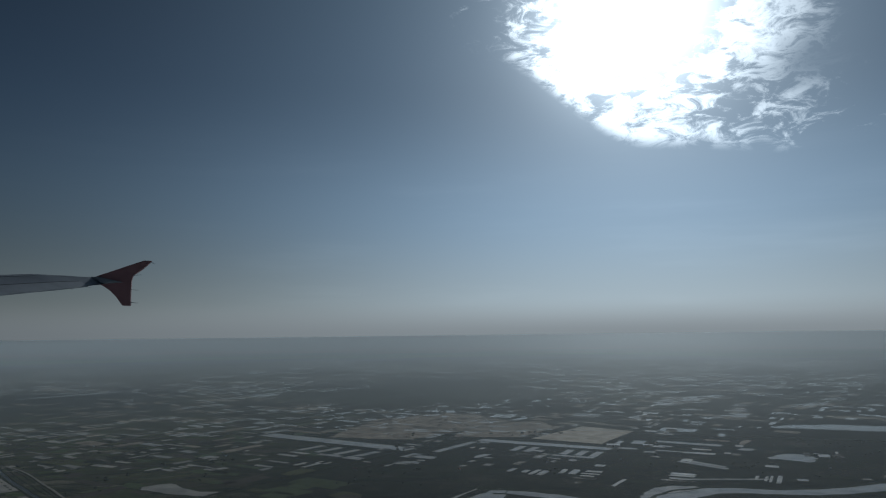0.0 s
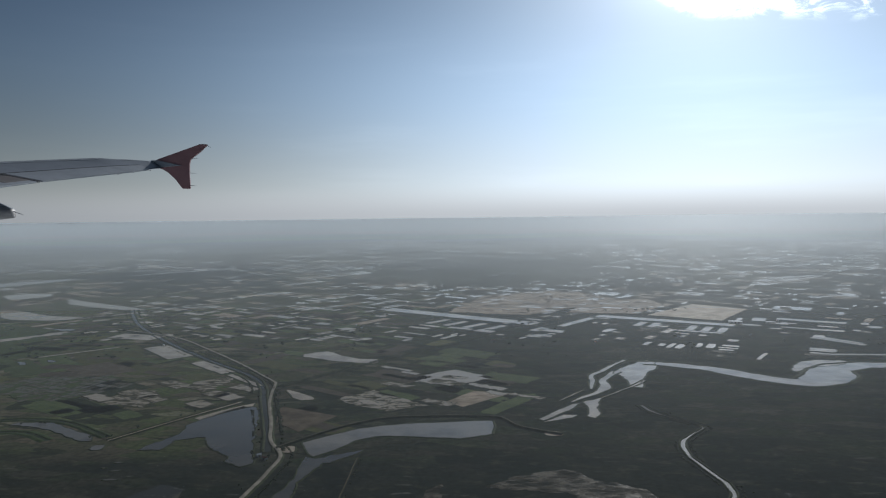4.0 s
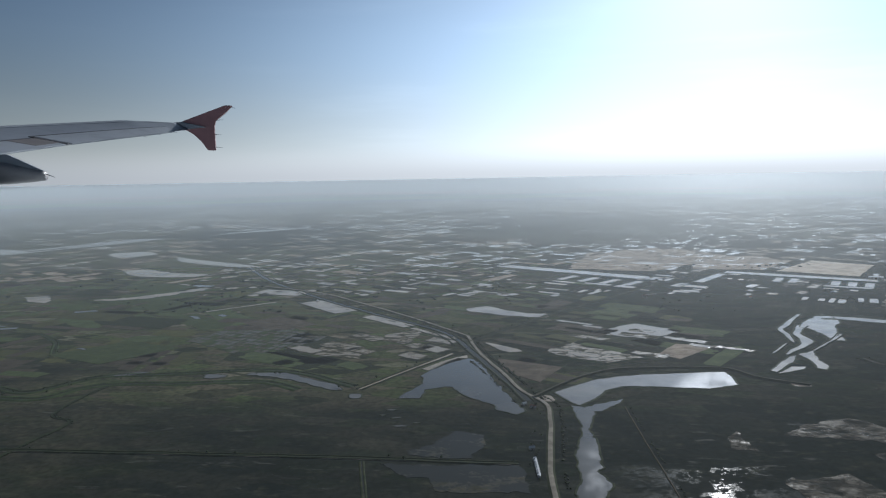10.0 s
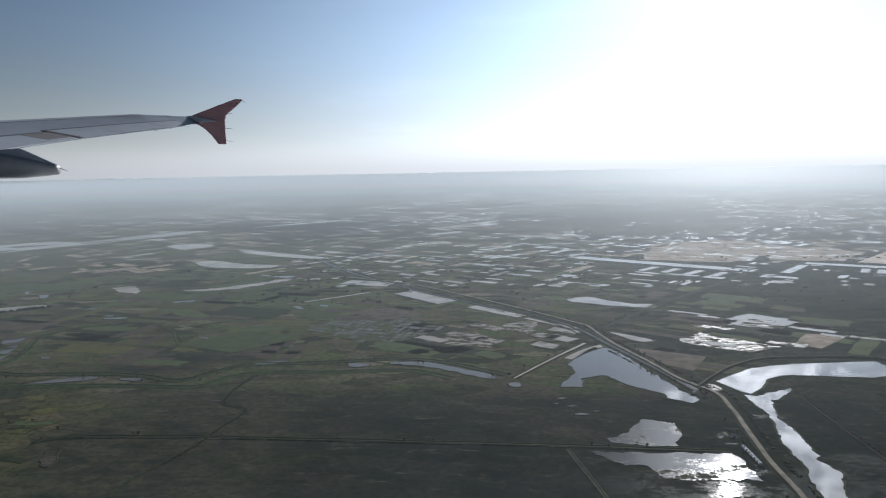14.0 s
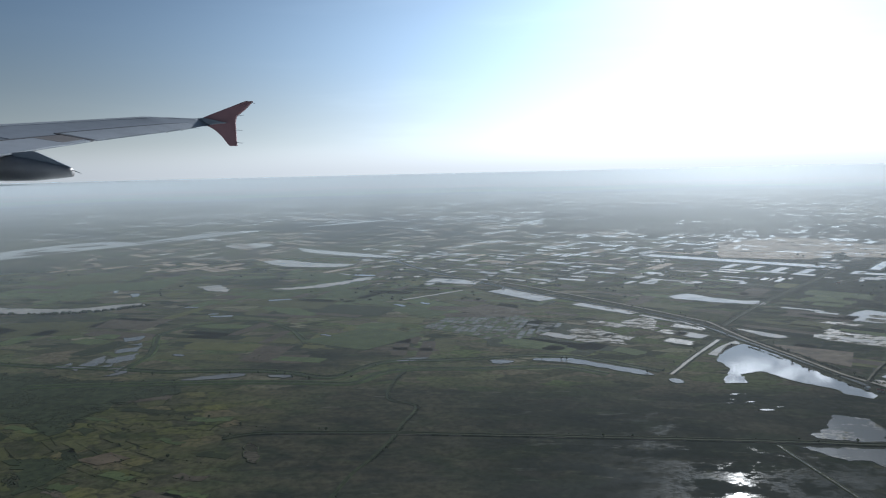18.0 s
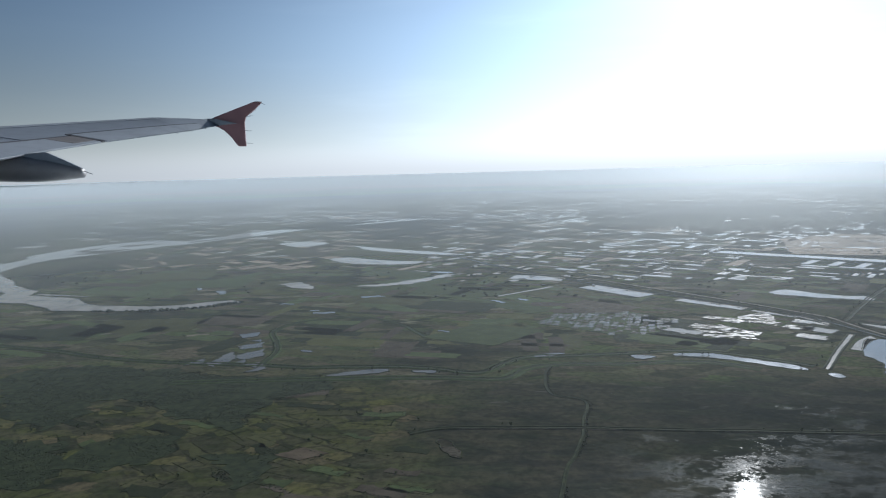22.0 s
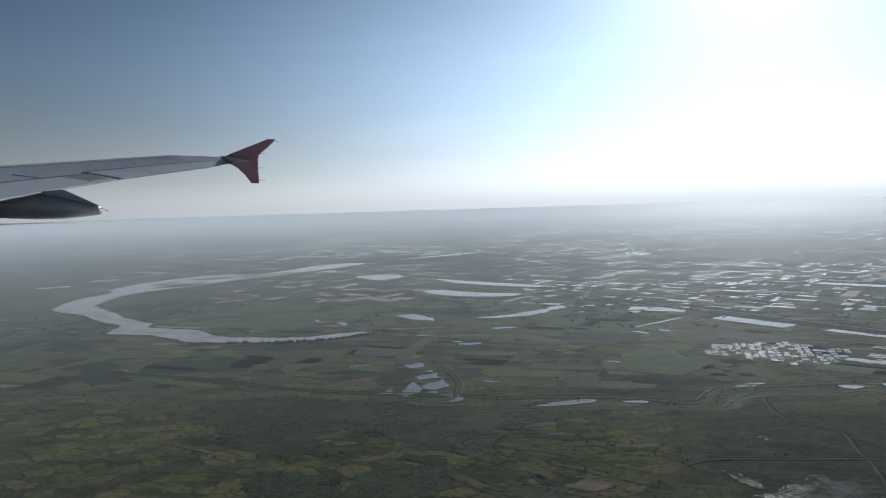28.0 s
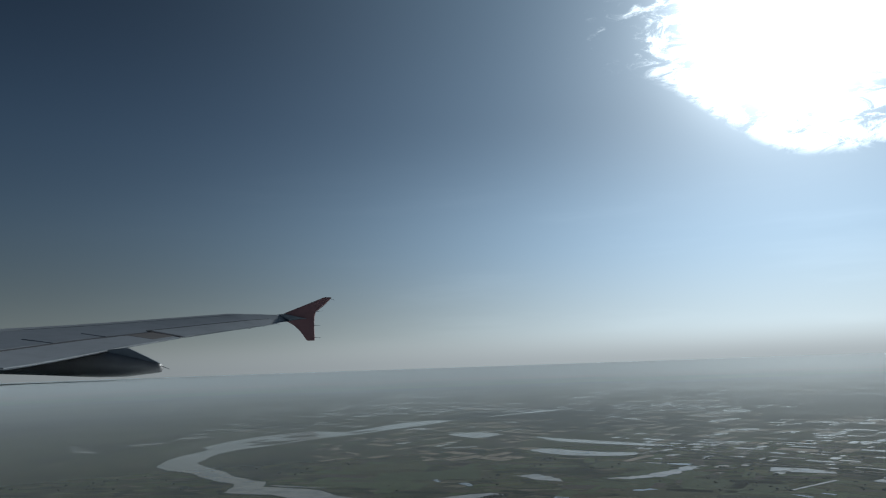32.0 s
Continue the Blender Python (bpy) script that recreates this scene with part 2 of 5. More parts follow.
    strip_wet = n.math("MULTIPLY", n.math("MULTIPLY", n.step(edge, 53.0, 47.0), n.step(y, 31.0, 36.0)), n.math("MULTIPLY", n.step(x, -92.0, -84.0), n.math("MULTIPLY", puddle, 0.6)))
    wet = n.math("MAXIMUM", wet, strip_wet)
    rough = n.math("ADD", n.step(wet, 0.03, 0.2, 0.92, 0.055), n.math("MULTIPLY", n.step(n.noise(p, 2.2, 5.0), 0.45, 0.7), 0.05), clamp=True)
    n.surface({"Base Color": land, "Roughness": rough, "Specular IOR Level": n.math("MULTIPLY", wet, 0.011), "Specular Tint": (1.0, 0.90, 0.72, 1), "Normal": n.bump(grain, 0.05, n.step(wet, 0.02, 0.2, 0.35, 0.0))})
    return m


def plain_material(name, low, high, scale, rough=0.85, bump=0.02, spec=0.02, spread=0.0):
    """Two tones mottled at two scales, with relief; spread: how much pieces differ."""
    m, n = material(name)
    p = n.place()
    a = n.noise(p, scale, 6.0, 0.6)
    b = n.noise(p, scale * 6.5, 4.0, 0.6)
    c = n.mix(n.step(a, 0.32, 0.68), low, high)
    c = n.mix(n.math("MULTIPLY", n.step(b, 0.5, 0.75), 0.4), c, tuple(v * 0.55 for v in low))
    if spread:
        c = n.mix(n.math("MULTIPLY", n.chance(), spread), c, tuple(v * 0.45 for v in low))
    n.surface({"Base Color": c, "Roughness": rough, "Specular IOR Level": spec, "Normal": n.bump(b, bump, 0.5)})
    return m


def crop_material(name, low, high, turn, row=7.0):
    """A tilled or planted parcel, with rows."""
    m, n = material(name)
    p = n.place()
    w = n.add("ShaderNodeTexWave", {"Vector": n.mapping(p, turn), "Scale": row, "Distortion": 1.5, "Detail": 2.0})
    c = n.mix(n.step(n.noise(p, 0.5, 6.0, 0.65), 0.3, 0.7), low, high)
    c = n.mix(n.math("MULTIPLY", w.outputs["Fac"], 0.22), c, tuple(v * 0.5 for v in low))
    c = n.mix(n.math("MULTIPLY", n.step(n.noise(p, 3.5, 4.0), 0.52, 0.7), 0.4), c, tuple(v * 0.4 for v in low))
    c = n.mix(n.math("MULTIPLY", n.chance(), 0.45), c, tuple(v * 0.5 for v in low))
    n.surface({"Base Color": c, "Roughness": 0.95, "Specular IOR Level": 0.02, "Normal": n.bump(w.outputs["Fac"], 0.03, 0.3)})
    return m


def water_material(name, colour, rough, ripple=0.012, spec=0.5):
    m, n = material(name)
    p = n.place()
    soft = n.noise(p, 0.22, 4.0)
    c = n.mix(n.step(soft, 0.35, 0.7), colour, tuple(v * 0.6 for v in colour))
    r = n.math("ADD", rough, n.math("MULTIPLY", n.step(n.noise(p, 0.5, 4.0), 0.45, 0.7), 0.02))
    n.surface({"Base Color": c, "Roughness": r, "IOR": 1.33, "Specular IOR Level": spec, "Normal": n.bump(n.noise(p, 5.0, 3.0), ripple, 0.25)})
    return m


def marsh_material():
    """Shallow flood with mud and reeds breaking through, ragged at its rims."""
    m, n = material("flooded_marsh")
    p = n.place()
    mud = n.math("ADD", n.math("MULTIPLY", n.step(n.noise(n.mapping(p, 40.0, (1, 1.8, 1)), 0.35, 6.0, 0.6, distort=0.4), 0.34, 0.62), 0.6), n.math("MULTIPLY", n.step(n.noise(p, 2.6, 6.0, 0.7), 0.42, 0.62), 0.4))
    c = n.mix(mud, (0.098, 0.086, 0.062), (0.036, 0.034, 0.027))
    r = n.math("ADD", 0.34, n.math("MULTIPLY", mud, 0.5))
    skin = n.add("ShaderNodeBsdfPrincipled", {"Base Color": c, "Roughness": r, "IOR": 1.33, "Specular IOR Level": n.math("SUBTRACT", 0.024, n.math("MULTIPLY", mud, 0.021)), "Specular Tint": (1.0, 0.82, 0.54, 1), "Normal": n.bump(n.noise(p, 4.0, 4.0), 0.02, 0.4)})
    holes = n.step(n.noise(n.mapping(p, 25.0, (1, 1.7, 1)), 0.5, 7.0, 0.66, distort=0.4), 0.34, 0.60)
    clear = n.add("ShaderNodeBsdfTransparent", {})
    n.finish(n.add("ShaderNodeMixShader", {0: holes, 1: clear.outputs[0], 2: skin.outputs[0]}).outputs[0])
    return m


def paddy_material(name, colour, spec, size, least, most):
    """Shallow standing water broken by mud and stubble, more in some pieces than in others."""
    m, n = material(name)
    p = n.place()
    isle = n.tree.nodes.new("ShaderNodeNewGeometry").outputs["Random Per Island"]
    own = n.math("FRACT", n.math("ADD", n.chance(), isle))
    limit = n.math("ADD", least, n.math("MULTIPLY", own, most - least))
    streak = n.math("ADD", n.math("MULTIPLY", n.noise(n.mapping(p, 36.0, (1, 2.2, 1)), size, 6.0, 0.62, distort=0.3), 0.75), n.math("MULTIPLY", n.noise(p, 3.2, 5.0, 0.65), 0.25))
    wet = n.step(n.math("SUBTRACT", streak, limit), -0.05, 0.06)
    mud = n.mix(n.step(n.noise(p, 1.1, 5.0), 0.35, 0.65), (0.040, 0.040, 0.026), (0.085, 0.078, 0.056))
    r = n.math("SUBTRACT", 0.9, n.math("MULTIPLY", wet, 0.83))
    n.surface({"Base Color": n.mix(wet, mud, colour), "Roughness": r, "IOR": 1.33, "Specular IOR Level": n.math("MULTIPLY", wet, spec), "Normal": n.bump(n.noise(p, 5.0, 3.0), 0.008, 0.2)})
    return m


def leaf_material(name, low, high):
    m, n = material(name)
    p = n.place()
    isle = n.tree.nodes.new("ShaderNodeNewGeometry").outputs["Random Per Island"]
    c = n.mix(n.step(n.noise(p, 9.0, 4.0), 0.35, 0.65), low, high)
    c = n.mix(n.math("MULTIPLY", isle, 0.6), c, tuple(v * 0.45 for v in low))
    n.surface({"Base Color": c, "Roughness": 0.9, "Specular IOR Level": 0.05, "Normal": n.bump(n.noise(p, 22.0, 3.0), 0.03, 0.6)})
    return m


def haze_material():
    """Haze painted as a sheet: opacity grows with distance from the camera's path."""
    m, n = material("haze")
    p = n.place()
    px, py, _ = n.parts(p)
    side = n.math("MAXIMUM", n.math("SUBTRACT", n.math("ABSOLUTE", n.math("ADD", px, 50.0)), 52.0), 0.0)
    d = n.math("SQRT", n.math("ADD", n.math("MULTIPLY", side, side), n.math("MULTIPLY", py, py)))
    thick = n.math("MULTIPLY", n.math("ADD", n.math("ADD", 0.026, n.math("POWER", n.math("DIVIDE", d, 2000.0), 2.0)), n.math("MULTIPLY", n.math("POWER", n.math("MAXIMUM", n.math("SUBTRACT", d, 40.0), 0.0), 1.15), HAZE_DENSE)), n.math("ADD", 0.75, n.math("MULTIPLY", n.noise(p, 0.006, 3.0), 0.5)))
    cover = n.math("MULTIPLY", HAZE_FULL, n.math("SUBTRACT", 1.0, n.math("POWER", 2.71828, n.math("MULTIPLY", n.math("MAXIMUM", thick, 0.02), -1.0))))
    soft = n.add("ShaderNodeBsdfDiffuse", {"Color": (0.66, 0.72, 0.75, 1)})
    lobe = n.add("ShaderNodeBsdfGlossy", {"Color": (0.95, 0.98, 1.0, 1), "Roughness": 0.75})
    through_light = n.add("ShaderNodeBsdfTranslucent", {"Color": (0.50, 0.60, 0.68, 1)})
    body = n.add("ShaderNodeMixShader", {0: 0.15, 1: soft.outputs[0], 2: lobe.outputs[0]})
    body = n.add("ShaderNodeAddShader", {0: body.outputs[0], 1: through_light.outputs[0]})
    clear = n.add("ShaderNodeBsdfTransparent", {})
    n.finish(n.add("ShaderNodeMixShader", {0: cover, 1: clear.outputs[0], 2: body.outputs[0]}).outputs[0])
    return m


def paint_material(name, colour, rough, dirt=0.35, metal=0.0):
    m, n = material(name)
    p = n.add("ShaderNodeTexCoord", {}).outputs["Object"]
    c = n.mix(n.math("MULTIPLY", n.step(n.noise(p, 0.012, 6.0, 0.65), 0.4, 0.7), dirt), colour, tuple(v * 0.6 for v in colour))
    c = n.mix(n.math("MULTIPLY", n.step(n.noise(n.mapping(p, 0, (0.25, 1, 1)), 0.05, 5.0), 0.55, 0.75), dirt * 0.7), c, tuple(v * 0.5 for v in colour))
    n.surface({"Base Color": c, "Roughness": rough, "Metallic": metal, "Normal": n.bump(n.noise(p, 0.02, 4.0), 0.3, 0.15)})
    return m


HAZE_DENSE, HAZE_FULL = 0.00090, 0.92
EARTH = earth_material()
# Pond, lagoon and paddy base colours mix silt with painted-in sky shine.
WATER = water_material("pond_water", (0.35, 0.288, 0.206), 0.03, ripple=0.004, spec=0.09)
POOL = water_material("pool_water", (0.12, 0.108, 0.086), 0.03, ripple=0.004, spec=0.24)
LAGOON = water_material("lagoon_water", (0.34, 0.286, 0.206), 0.02, ripple=0.004, spec=0.2)
RIVER_WATER = water_material("river_water", (0.295, 0.248, 0.182), 0.03, ripple=0.005, spec=0.15)
# dull low-gloss base stands in for the darker sky the stream would mirror
STREAM_WATER = water_material("dull_stream_water", (0.13, 0.118, 0.092), 0.05, ripple=0.005, spec=0.05)
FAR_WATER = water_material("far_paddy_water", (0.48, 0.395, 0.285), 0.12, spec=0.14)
BASIN = water_material("basin_water", (0.15, 0.126, 0.090), 0.012, ripple=0.002, spec=0.42)
STILL = water_material("dark_still_water", (0.062, 0.054, 0.040), 0.010, ripple=0.002, spec=0.24)
NURSERY = paddy_material("nursery_bed", (0.095, 0.086, 0.060), 0.06, 1.6, 0.42, 0.56)
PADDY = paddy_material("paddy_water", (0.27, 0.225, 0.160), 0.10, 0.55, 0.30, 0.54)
SHALLOW = paddy_material("shallow_flood", (0.034, 0.036, 0.033), 0.035, 0.22, 0.42, 0.46)
REEDS = plain_material("reed_bed", (0.018, 0.025, 0.013), (0.036, 0.046, 0.021), 1.2)
CANAL_WATER = water_material("canal_water", (0.034, 0.034, 0.027), 0.08, ripple=0.004, spec=0.02)
MARSH = marsh_material()
BANK = plain_material("bank_earth", (0.045, 0.042, 0.028), (0.085, 0.078, 0.052), 0.8)
GREEN_BANK = plain_material("lush_bank", (0.026, 0.040, 0.014), (0.048, 0.070, 0.022), 0.7)
GRASS_BANK = plain_material("bank_grass", (0.022, 0.030, 0.014), (0.045, 0.050, 0.024), 0.9)
DIRT = plain_material("dirt_road", (0.16, 0.145, 0.115), (0.26, 0.235, 0.19), 0.9, rough=0.9, bump=0.01)
BARE = plain_material("bare_ground", (0.16, 0.130, 0.095), (0.35, 0.285, 0.215), 0.30, bump=0.05)
PALE = plain_material("pale_sand", (0.38, 0.325, 0.255), (0.58, 0.50, 0.40), 0.3, bump=0.03)
RED_SOIL = plain_material("red_soil", (0.050, 0.040, 0.027), (0.105, 0.082, 0.056), 0.5)
CROPS = [
    crop_material("dark_green_crop", (0.019, 0.026, 0.013), (0.035, 0.043, 0.019), 30.0),
    crop_material("olive_crop", (0.052, 0.055, 0.023), (0.086, 0.088, 0.035), -28.0),
    crop_material("yellow_green_crop", (0.082, 0.088, 0.031), (0.125, 0.121, 0.046), 62.0),
    crop_material("fallow_brown", (0.062, 0.052, 0.037), (0.110, 0.092, 0.068), -28.0),
    crop_material("green_meadow", (0.052, 0.071, 0.029), (0.084, 0.107, 0.041), 10.0),
]
LEAF = leaf_material("tree_leaves", (0.032, 0.046, 0.020), (0.065, 0.085, 0.034))
SCRUB = leaf_material("scrub_leaves", (0.026, 0.035, 0.017), (0.048, 0.058, 0.026))
WOOD_LEAF = leaf_material("woodland_leaves", (0.026, 0.035, 0.018), (0.044, 0.056, 0.026))
BARK = plain_material("bark", (0.05, 0.04, 0.03), (0.10, 0.08, 0.06), 6.0)
WALL = plain_material("plaster", (0.50, 0.47, 0.42), (0.68, 0.65, 0.60), 3.0, spread=0.3)
TIN = plain_material("tin_roof", (0.40, 0.42, 0.44), (0.60, 0.61, 0.63), 2.0, rough=0.6, spec=0.1, spread=0.3)
TILE = plain_material("tile_roof", (0.22, 0.10, 0.07), (0.34, 0.17, 0.12), 4.0, spread=0.3)
TIMBER = plain_material("door_wood", (0.08, 0.05, 0.03), (0.15, 0.10, 0.06), 5.0)
GLASS = paint_material("window_glass", (0.03, 0.035, 0.04), 0.1, 0.1)
WING_GREY = paint_material("wing_grey", (0.24, 0.26, 0.29), 0.42)
WING_LIGHT = paint_material("wing_light_grey", (0.31, 0.33, 0.36), 0.45)
WING_DARK = paint_material("wing_gap_dark", (0.05, 0.05, 0.055), 0.6)
FAIRING = paint_material("fairing_grey", (0.32, 0.30, 0.295), 0.5)
# brown tone painted for the dark gap beside the flap
FLAP_SHADE = paint_material("flap_gap_shade", (0.15, 0.135, 0.13), 0.6)
RED = paint_material("winglet_red", (0.27, 0.14, 0.145), 0.5)
METAL = paint_material("bare_metal", (0.25, 0.25, 0.26), 0.35, 0.2, 1.0)


# ---- building tools ----
def mesh_object(name, verts, faces, mat, smooth=False, parent=None):
    me = bpy.data.meshes.new(name)
    me.from_pydata([tuple(v) for v in verts], [], [tuple(f) for f in faces])
    me.update()
    me.materials.append(mat)
    if smooth:
        me.shade_smooth()
    ob = new(name, me)
    if parent:
        ob.parent = parent
    return ob


def part(name, bm, mat, parent, label=""):
    me = bpy.data.meshes.new(name)
    bm.to_mesh(me)
    bm.free()
    me.materials.append(mat)
    ob = new(name, me)
    ob.parent = parent
    return tagged(ob, label)


def spline(pts, steps, closed=False):
    """Smooth curve through the points, two or three numbers each."""
    p = np.array(pts, float)
    n = len(p)
    out = []
    for i in range(n if closed else n - 1):
        a, b, c, d = (p[(i + k) % n] if closed else p[min(max(i + k, 0), n - 1)] for k in (-1, 0, 1, 2))
        for s in np.arange(steps) / steps:
            out.append(0.5 * (2 * b + (c - a) * s + (2 * a - 5 * b + 4 * c - d) * s ** 2 + (3 * b - a - 3 * c + d) * s ** 3))
    if not closed:
        out.append(p[-1])
    return np.array(out)


def rough(line, amount, size, seed, closed=False):
    """Move the points of a line a little, evenly with a noise."""
    out = line.copy()
    for i, q in enumerate(out):
        v = noise.noise_vector(Vector((q[0] / size, q[1] / size, seed * 7.3)))
        w = noise.noise_vector(Vector((q[0] / size * 3.1, q[1] / size * 3.1, seed * 3.7)))
        out[i, 0] += amount * (v[0] + 0.4 * w[0])
        out[i, 1] += amount * (v[1] + 0.4 * w[1])
    return out


def sides(line):
    d = np.gradient(line[:, :2], axis=0)
    d /= np.maximum(np.linalg.norm(d, axis=1), 1e-6)[:, None]
    return np.c_[-d[:, 1], d[:, 0]]


def loft(rows):
    """Quads between rows of equally many points."""
    verts = [v for r in rows for v in r]
    k = len(rows[0])
    faces = [(i * k + j, i * k + j + 1, (i + 1) * k + j + 1, (i + 1) * k + j) for i in range(len(rows) - 1) for j in range(k - 1)]
    return verts, faces


def strip(name, line, profile, mat, parent=None):
    """A profile of (across, up) drawn along a line; across is times the line's own width where it has one."""
    s = sides(line)
    wide = line[:, 2] if line.shape[1] > 2 else np.ones(len(line))
    rows = []
    for q, nrm, w in zip(line, s, wide):
        rows.append([(q[0] + nrm[0] * (a * w + b), q[1] + nrm[1] * (a * w + b), z) for a, b, z in profile])
    return mesh_object(name, *loft(rows), mat, parent=parent)


PLACES = []          # where open water and roads lie: x, y, reach


def keep(line, reach):
    for q in line[::3]:
        PLACES.append((q[0], q[1], reach))


def free(x, y, r=0.0):
    return all((x - a) ** 2 + (y - b) ** 2 > (c + r) ** 2 for a, b, c in PLACES)


def inside(x, y, pts):
    odd = False
    for (a, b), (c, d) in zip(pts, pts[1:] + pts[:1]):
        if (b > y) != (d > y) and x < a + (y - b) * (c - a) / (d - b):
            odd = not odd
    return odd


def area_centre(line):
    return float(line[:, 0].mean()), float(line[:, 1].mean())


def shore(pts, ragged, seed, cut=0):
    """A closed ragged outline round straight-sided corners; cut: how often the corners are cut back."""
    p = np.array(pts, float)
    for _ in range(cut):
        q = np.roll(p, -1, 0)
        p = np.stack([p * 0.78 + q * 0.22, p * 0.22 + q * 0.78], 1).reshape(-1, 2)
    out = []
    for i in range(len(p)):
        d = p[(i + 1) % len(p)] - p[i]
        steps = int(min(max(np.linalg.norm(d) / 0.4, 2), 24))
        out += [p[i] + d * s / steps for s in range(steps)]
    line = np.array(out)
    for size, amount in ((3.2, 0.55), (1.2, 0.5), (0.5, 0.3)):
        line = rough(line, amount * ragged, size, seed + size)
    return line


def pond(pts, label, bank=0.3, height=0.05, wob=0.25, mat=WATER, bank_mat=GRASS_BANK, seed=1, sharp=False, name="pond"):
    """Still water within a low earth bank. sharp: straight dug sides."""
    line = shore(pts, wob * (1.0 if sharp else 1.1), seed, 0 if sharp else 1)
    cx, cy = area_centre(line)
    root = tagged(new(name), label, "pond", kind="structure")
    root.location = (cx, cy, 0)
    flat = line - (cx, cy)
    bm = bmesh.new()
    bm.faces.new([bm.verts.new((x, y, 0.04)) for x, y in flat])
    bmesh.ops.triangulate(bm, faces=bm.faces[:])
    part("water", bm, mat, root)
    loop = np.r_[flat[-1:], flat, flat[:1]]
    nrm = sides(loop)[1:-1]
    turn = np.sum(flat[:, 0] * np.roll(flat[:, 1], -1) - flat[:, 1] * np.roll(flat[:, 0], -1))
    nrm = nrm * (-1 if turn > 0 else 1)
    rows = []
    for q, v in zip(np.r_[flat, flat[:1]], np.r_[nrm, nrm[:1]]):
        rows.append([(q[0] + v[0] * a, q[1] + v[1] * a, z) for a, z in ((-0.02, 0.0), (bank * 0.25, height), (bank * 0.6, height), (bank, 0.0))])
    mesh_object("bank", *loft(rows), bank_mat, parent=root)
    PLACES.append((cx, cy, float(np.abs(flat).max()) * 0.8))
    return root


def box_corners(x, y, length, width, turn):
    c, s = math.cos(radians(turn)), math.sin(radians(turn))
    return [(x + c * a - s * b, y + s * a + c * b) for a, b in ((-length / 2, -width / 2), (length / 2, -width / 2), (length / 2, width / 2), (-length / 2, width / 2))]


def slab(name, pts, mat, label, category, top=0.03, wob=0.2, seed=1, sharp=True):
    """A low parcel of ground with its own soil or crop."""
    line = shore(pts, wob, seed, 0 if sharp else 1)
    cx, cy = area_centre(line)
    bm = bmesh.new()
    f = bm.faces.new([bm.verts.new((x - cx, y - cy, -0.02)) for x, y in line])
    up = bmesh.ops.extrude_face_region(bm, geom=[f])
    bmesh.ops.translate(bm, vec=(0, 0, top + 0.02), verts=[v for v in up["geom"] if isinstance(v, bmesh.types.BMVert)])
    bmesh.ops.recalc_face_normals(bm, faces=bm.faces[:])
    bmesh.ops.triangulate(bm, faces=[f for f in bm.faces if len(f.verts) > 4])
    ob = part(name, bm, mat, None)
    ob.location = (cx, cy, 0)
    return tagged(ob, label, category, kind="structure")


# ---- ground and haze ----
def disc(radius, rings, z):
    verts, faces = [(-60, 0, z)], []
    k = 72
    for r in rings:
        verts += [(-60 + r * math.cos(2 * math.pi * i / k), r * math.sin(2 * math.pi * i / k), z) for i in range(k)]
    faces += [(0, 1 + i, 1 + (i + 1) % k) for i in range(k)]
    for j in range(len(rings) - 1):
        a, b = 1 + j * k, 1 + (j + 1) * k
        faces += [(a + i, b + i, b + (i + 1) % k, a + (i + 1) % k) for i in range(k)]
    return verts, faces


RINGS = (40, 90, 180, 360, 750, 1500, 3000, 5600)
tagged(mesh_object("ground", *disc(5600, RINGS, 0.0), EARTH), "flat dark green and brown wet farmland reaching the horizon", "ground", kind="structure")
tagged(mesh_object("haze", *disc(5600, RINGS, 2.5), haze_material()), "thin pale sheet painted as haze over the distant plain", "haze", kind="structure")

# ---- rivers, canals, roads ----
def river(name, pts, label, mat=RIVER_WATER, bank=0.8, height=0.12, wob=0.4, seed=3, steps=12, bank_mat=GRASS_BANK):
    """Running water along a line of (x, y, width), with banks."""
    line = rough(spline(pts, steps), wob, 4.0, seed)
    root = tagged(new(name), label, name, kind="structure")
    uneven = line.copy()
    uneven[:, 2] *= [1 + 0.22 * noise.noise(Vector((q[0] / 2.5, q[1] / 2.5, seed))) for q in line]
    strip("water", uneven, ((-0.5, 0, 0.035), (0.5, 0, 0.035)), mat, root)
    for side in (-1, 1):
        strip("bank", uneven, tuple((0.5 * side, side * a, z) for a, z in ((-0.05, 0.0), (bank * 0.3, height), (bank * 0.6, height), (bank, 0.0))), bank_mat, root)
    keep(line, float(line[:, 2].max()) * 0.6 + 1.0)
    return line


def road(name, pts, width, label, mat=DIRT, height=0.12, wob=0.06, seed=5):
    line = rough(spline(pts, 10), wob, 3.0, seed)
    root = tagged(new(name), label, "road", kind="structure")
    h = width / 2
    strip("carriageway", line[:, :2], ((0, -h, height), (0, -h * 0.3, height + 0.015), (0, h * 0.3, height + 0.015), (0, h, height)), mat, root)
    for side in (-1, 1):
        strip("verge", line[:, :2], ((0, side * h, height - 0.005), (0, side * (h * 1.25), height * 0.7), (0, side * h * 1.9, 0.0)), GRASS_BANK, root)
    keep(line, width / 2 + 1.0)
    return line


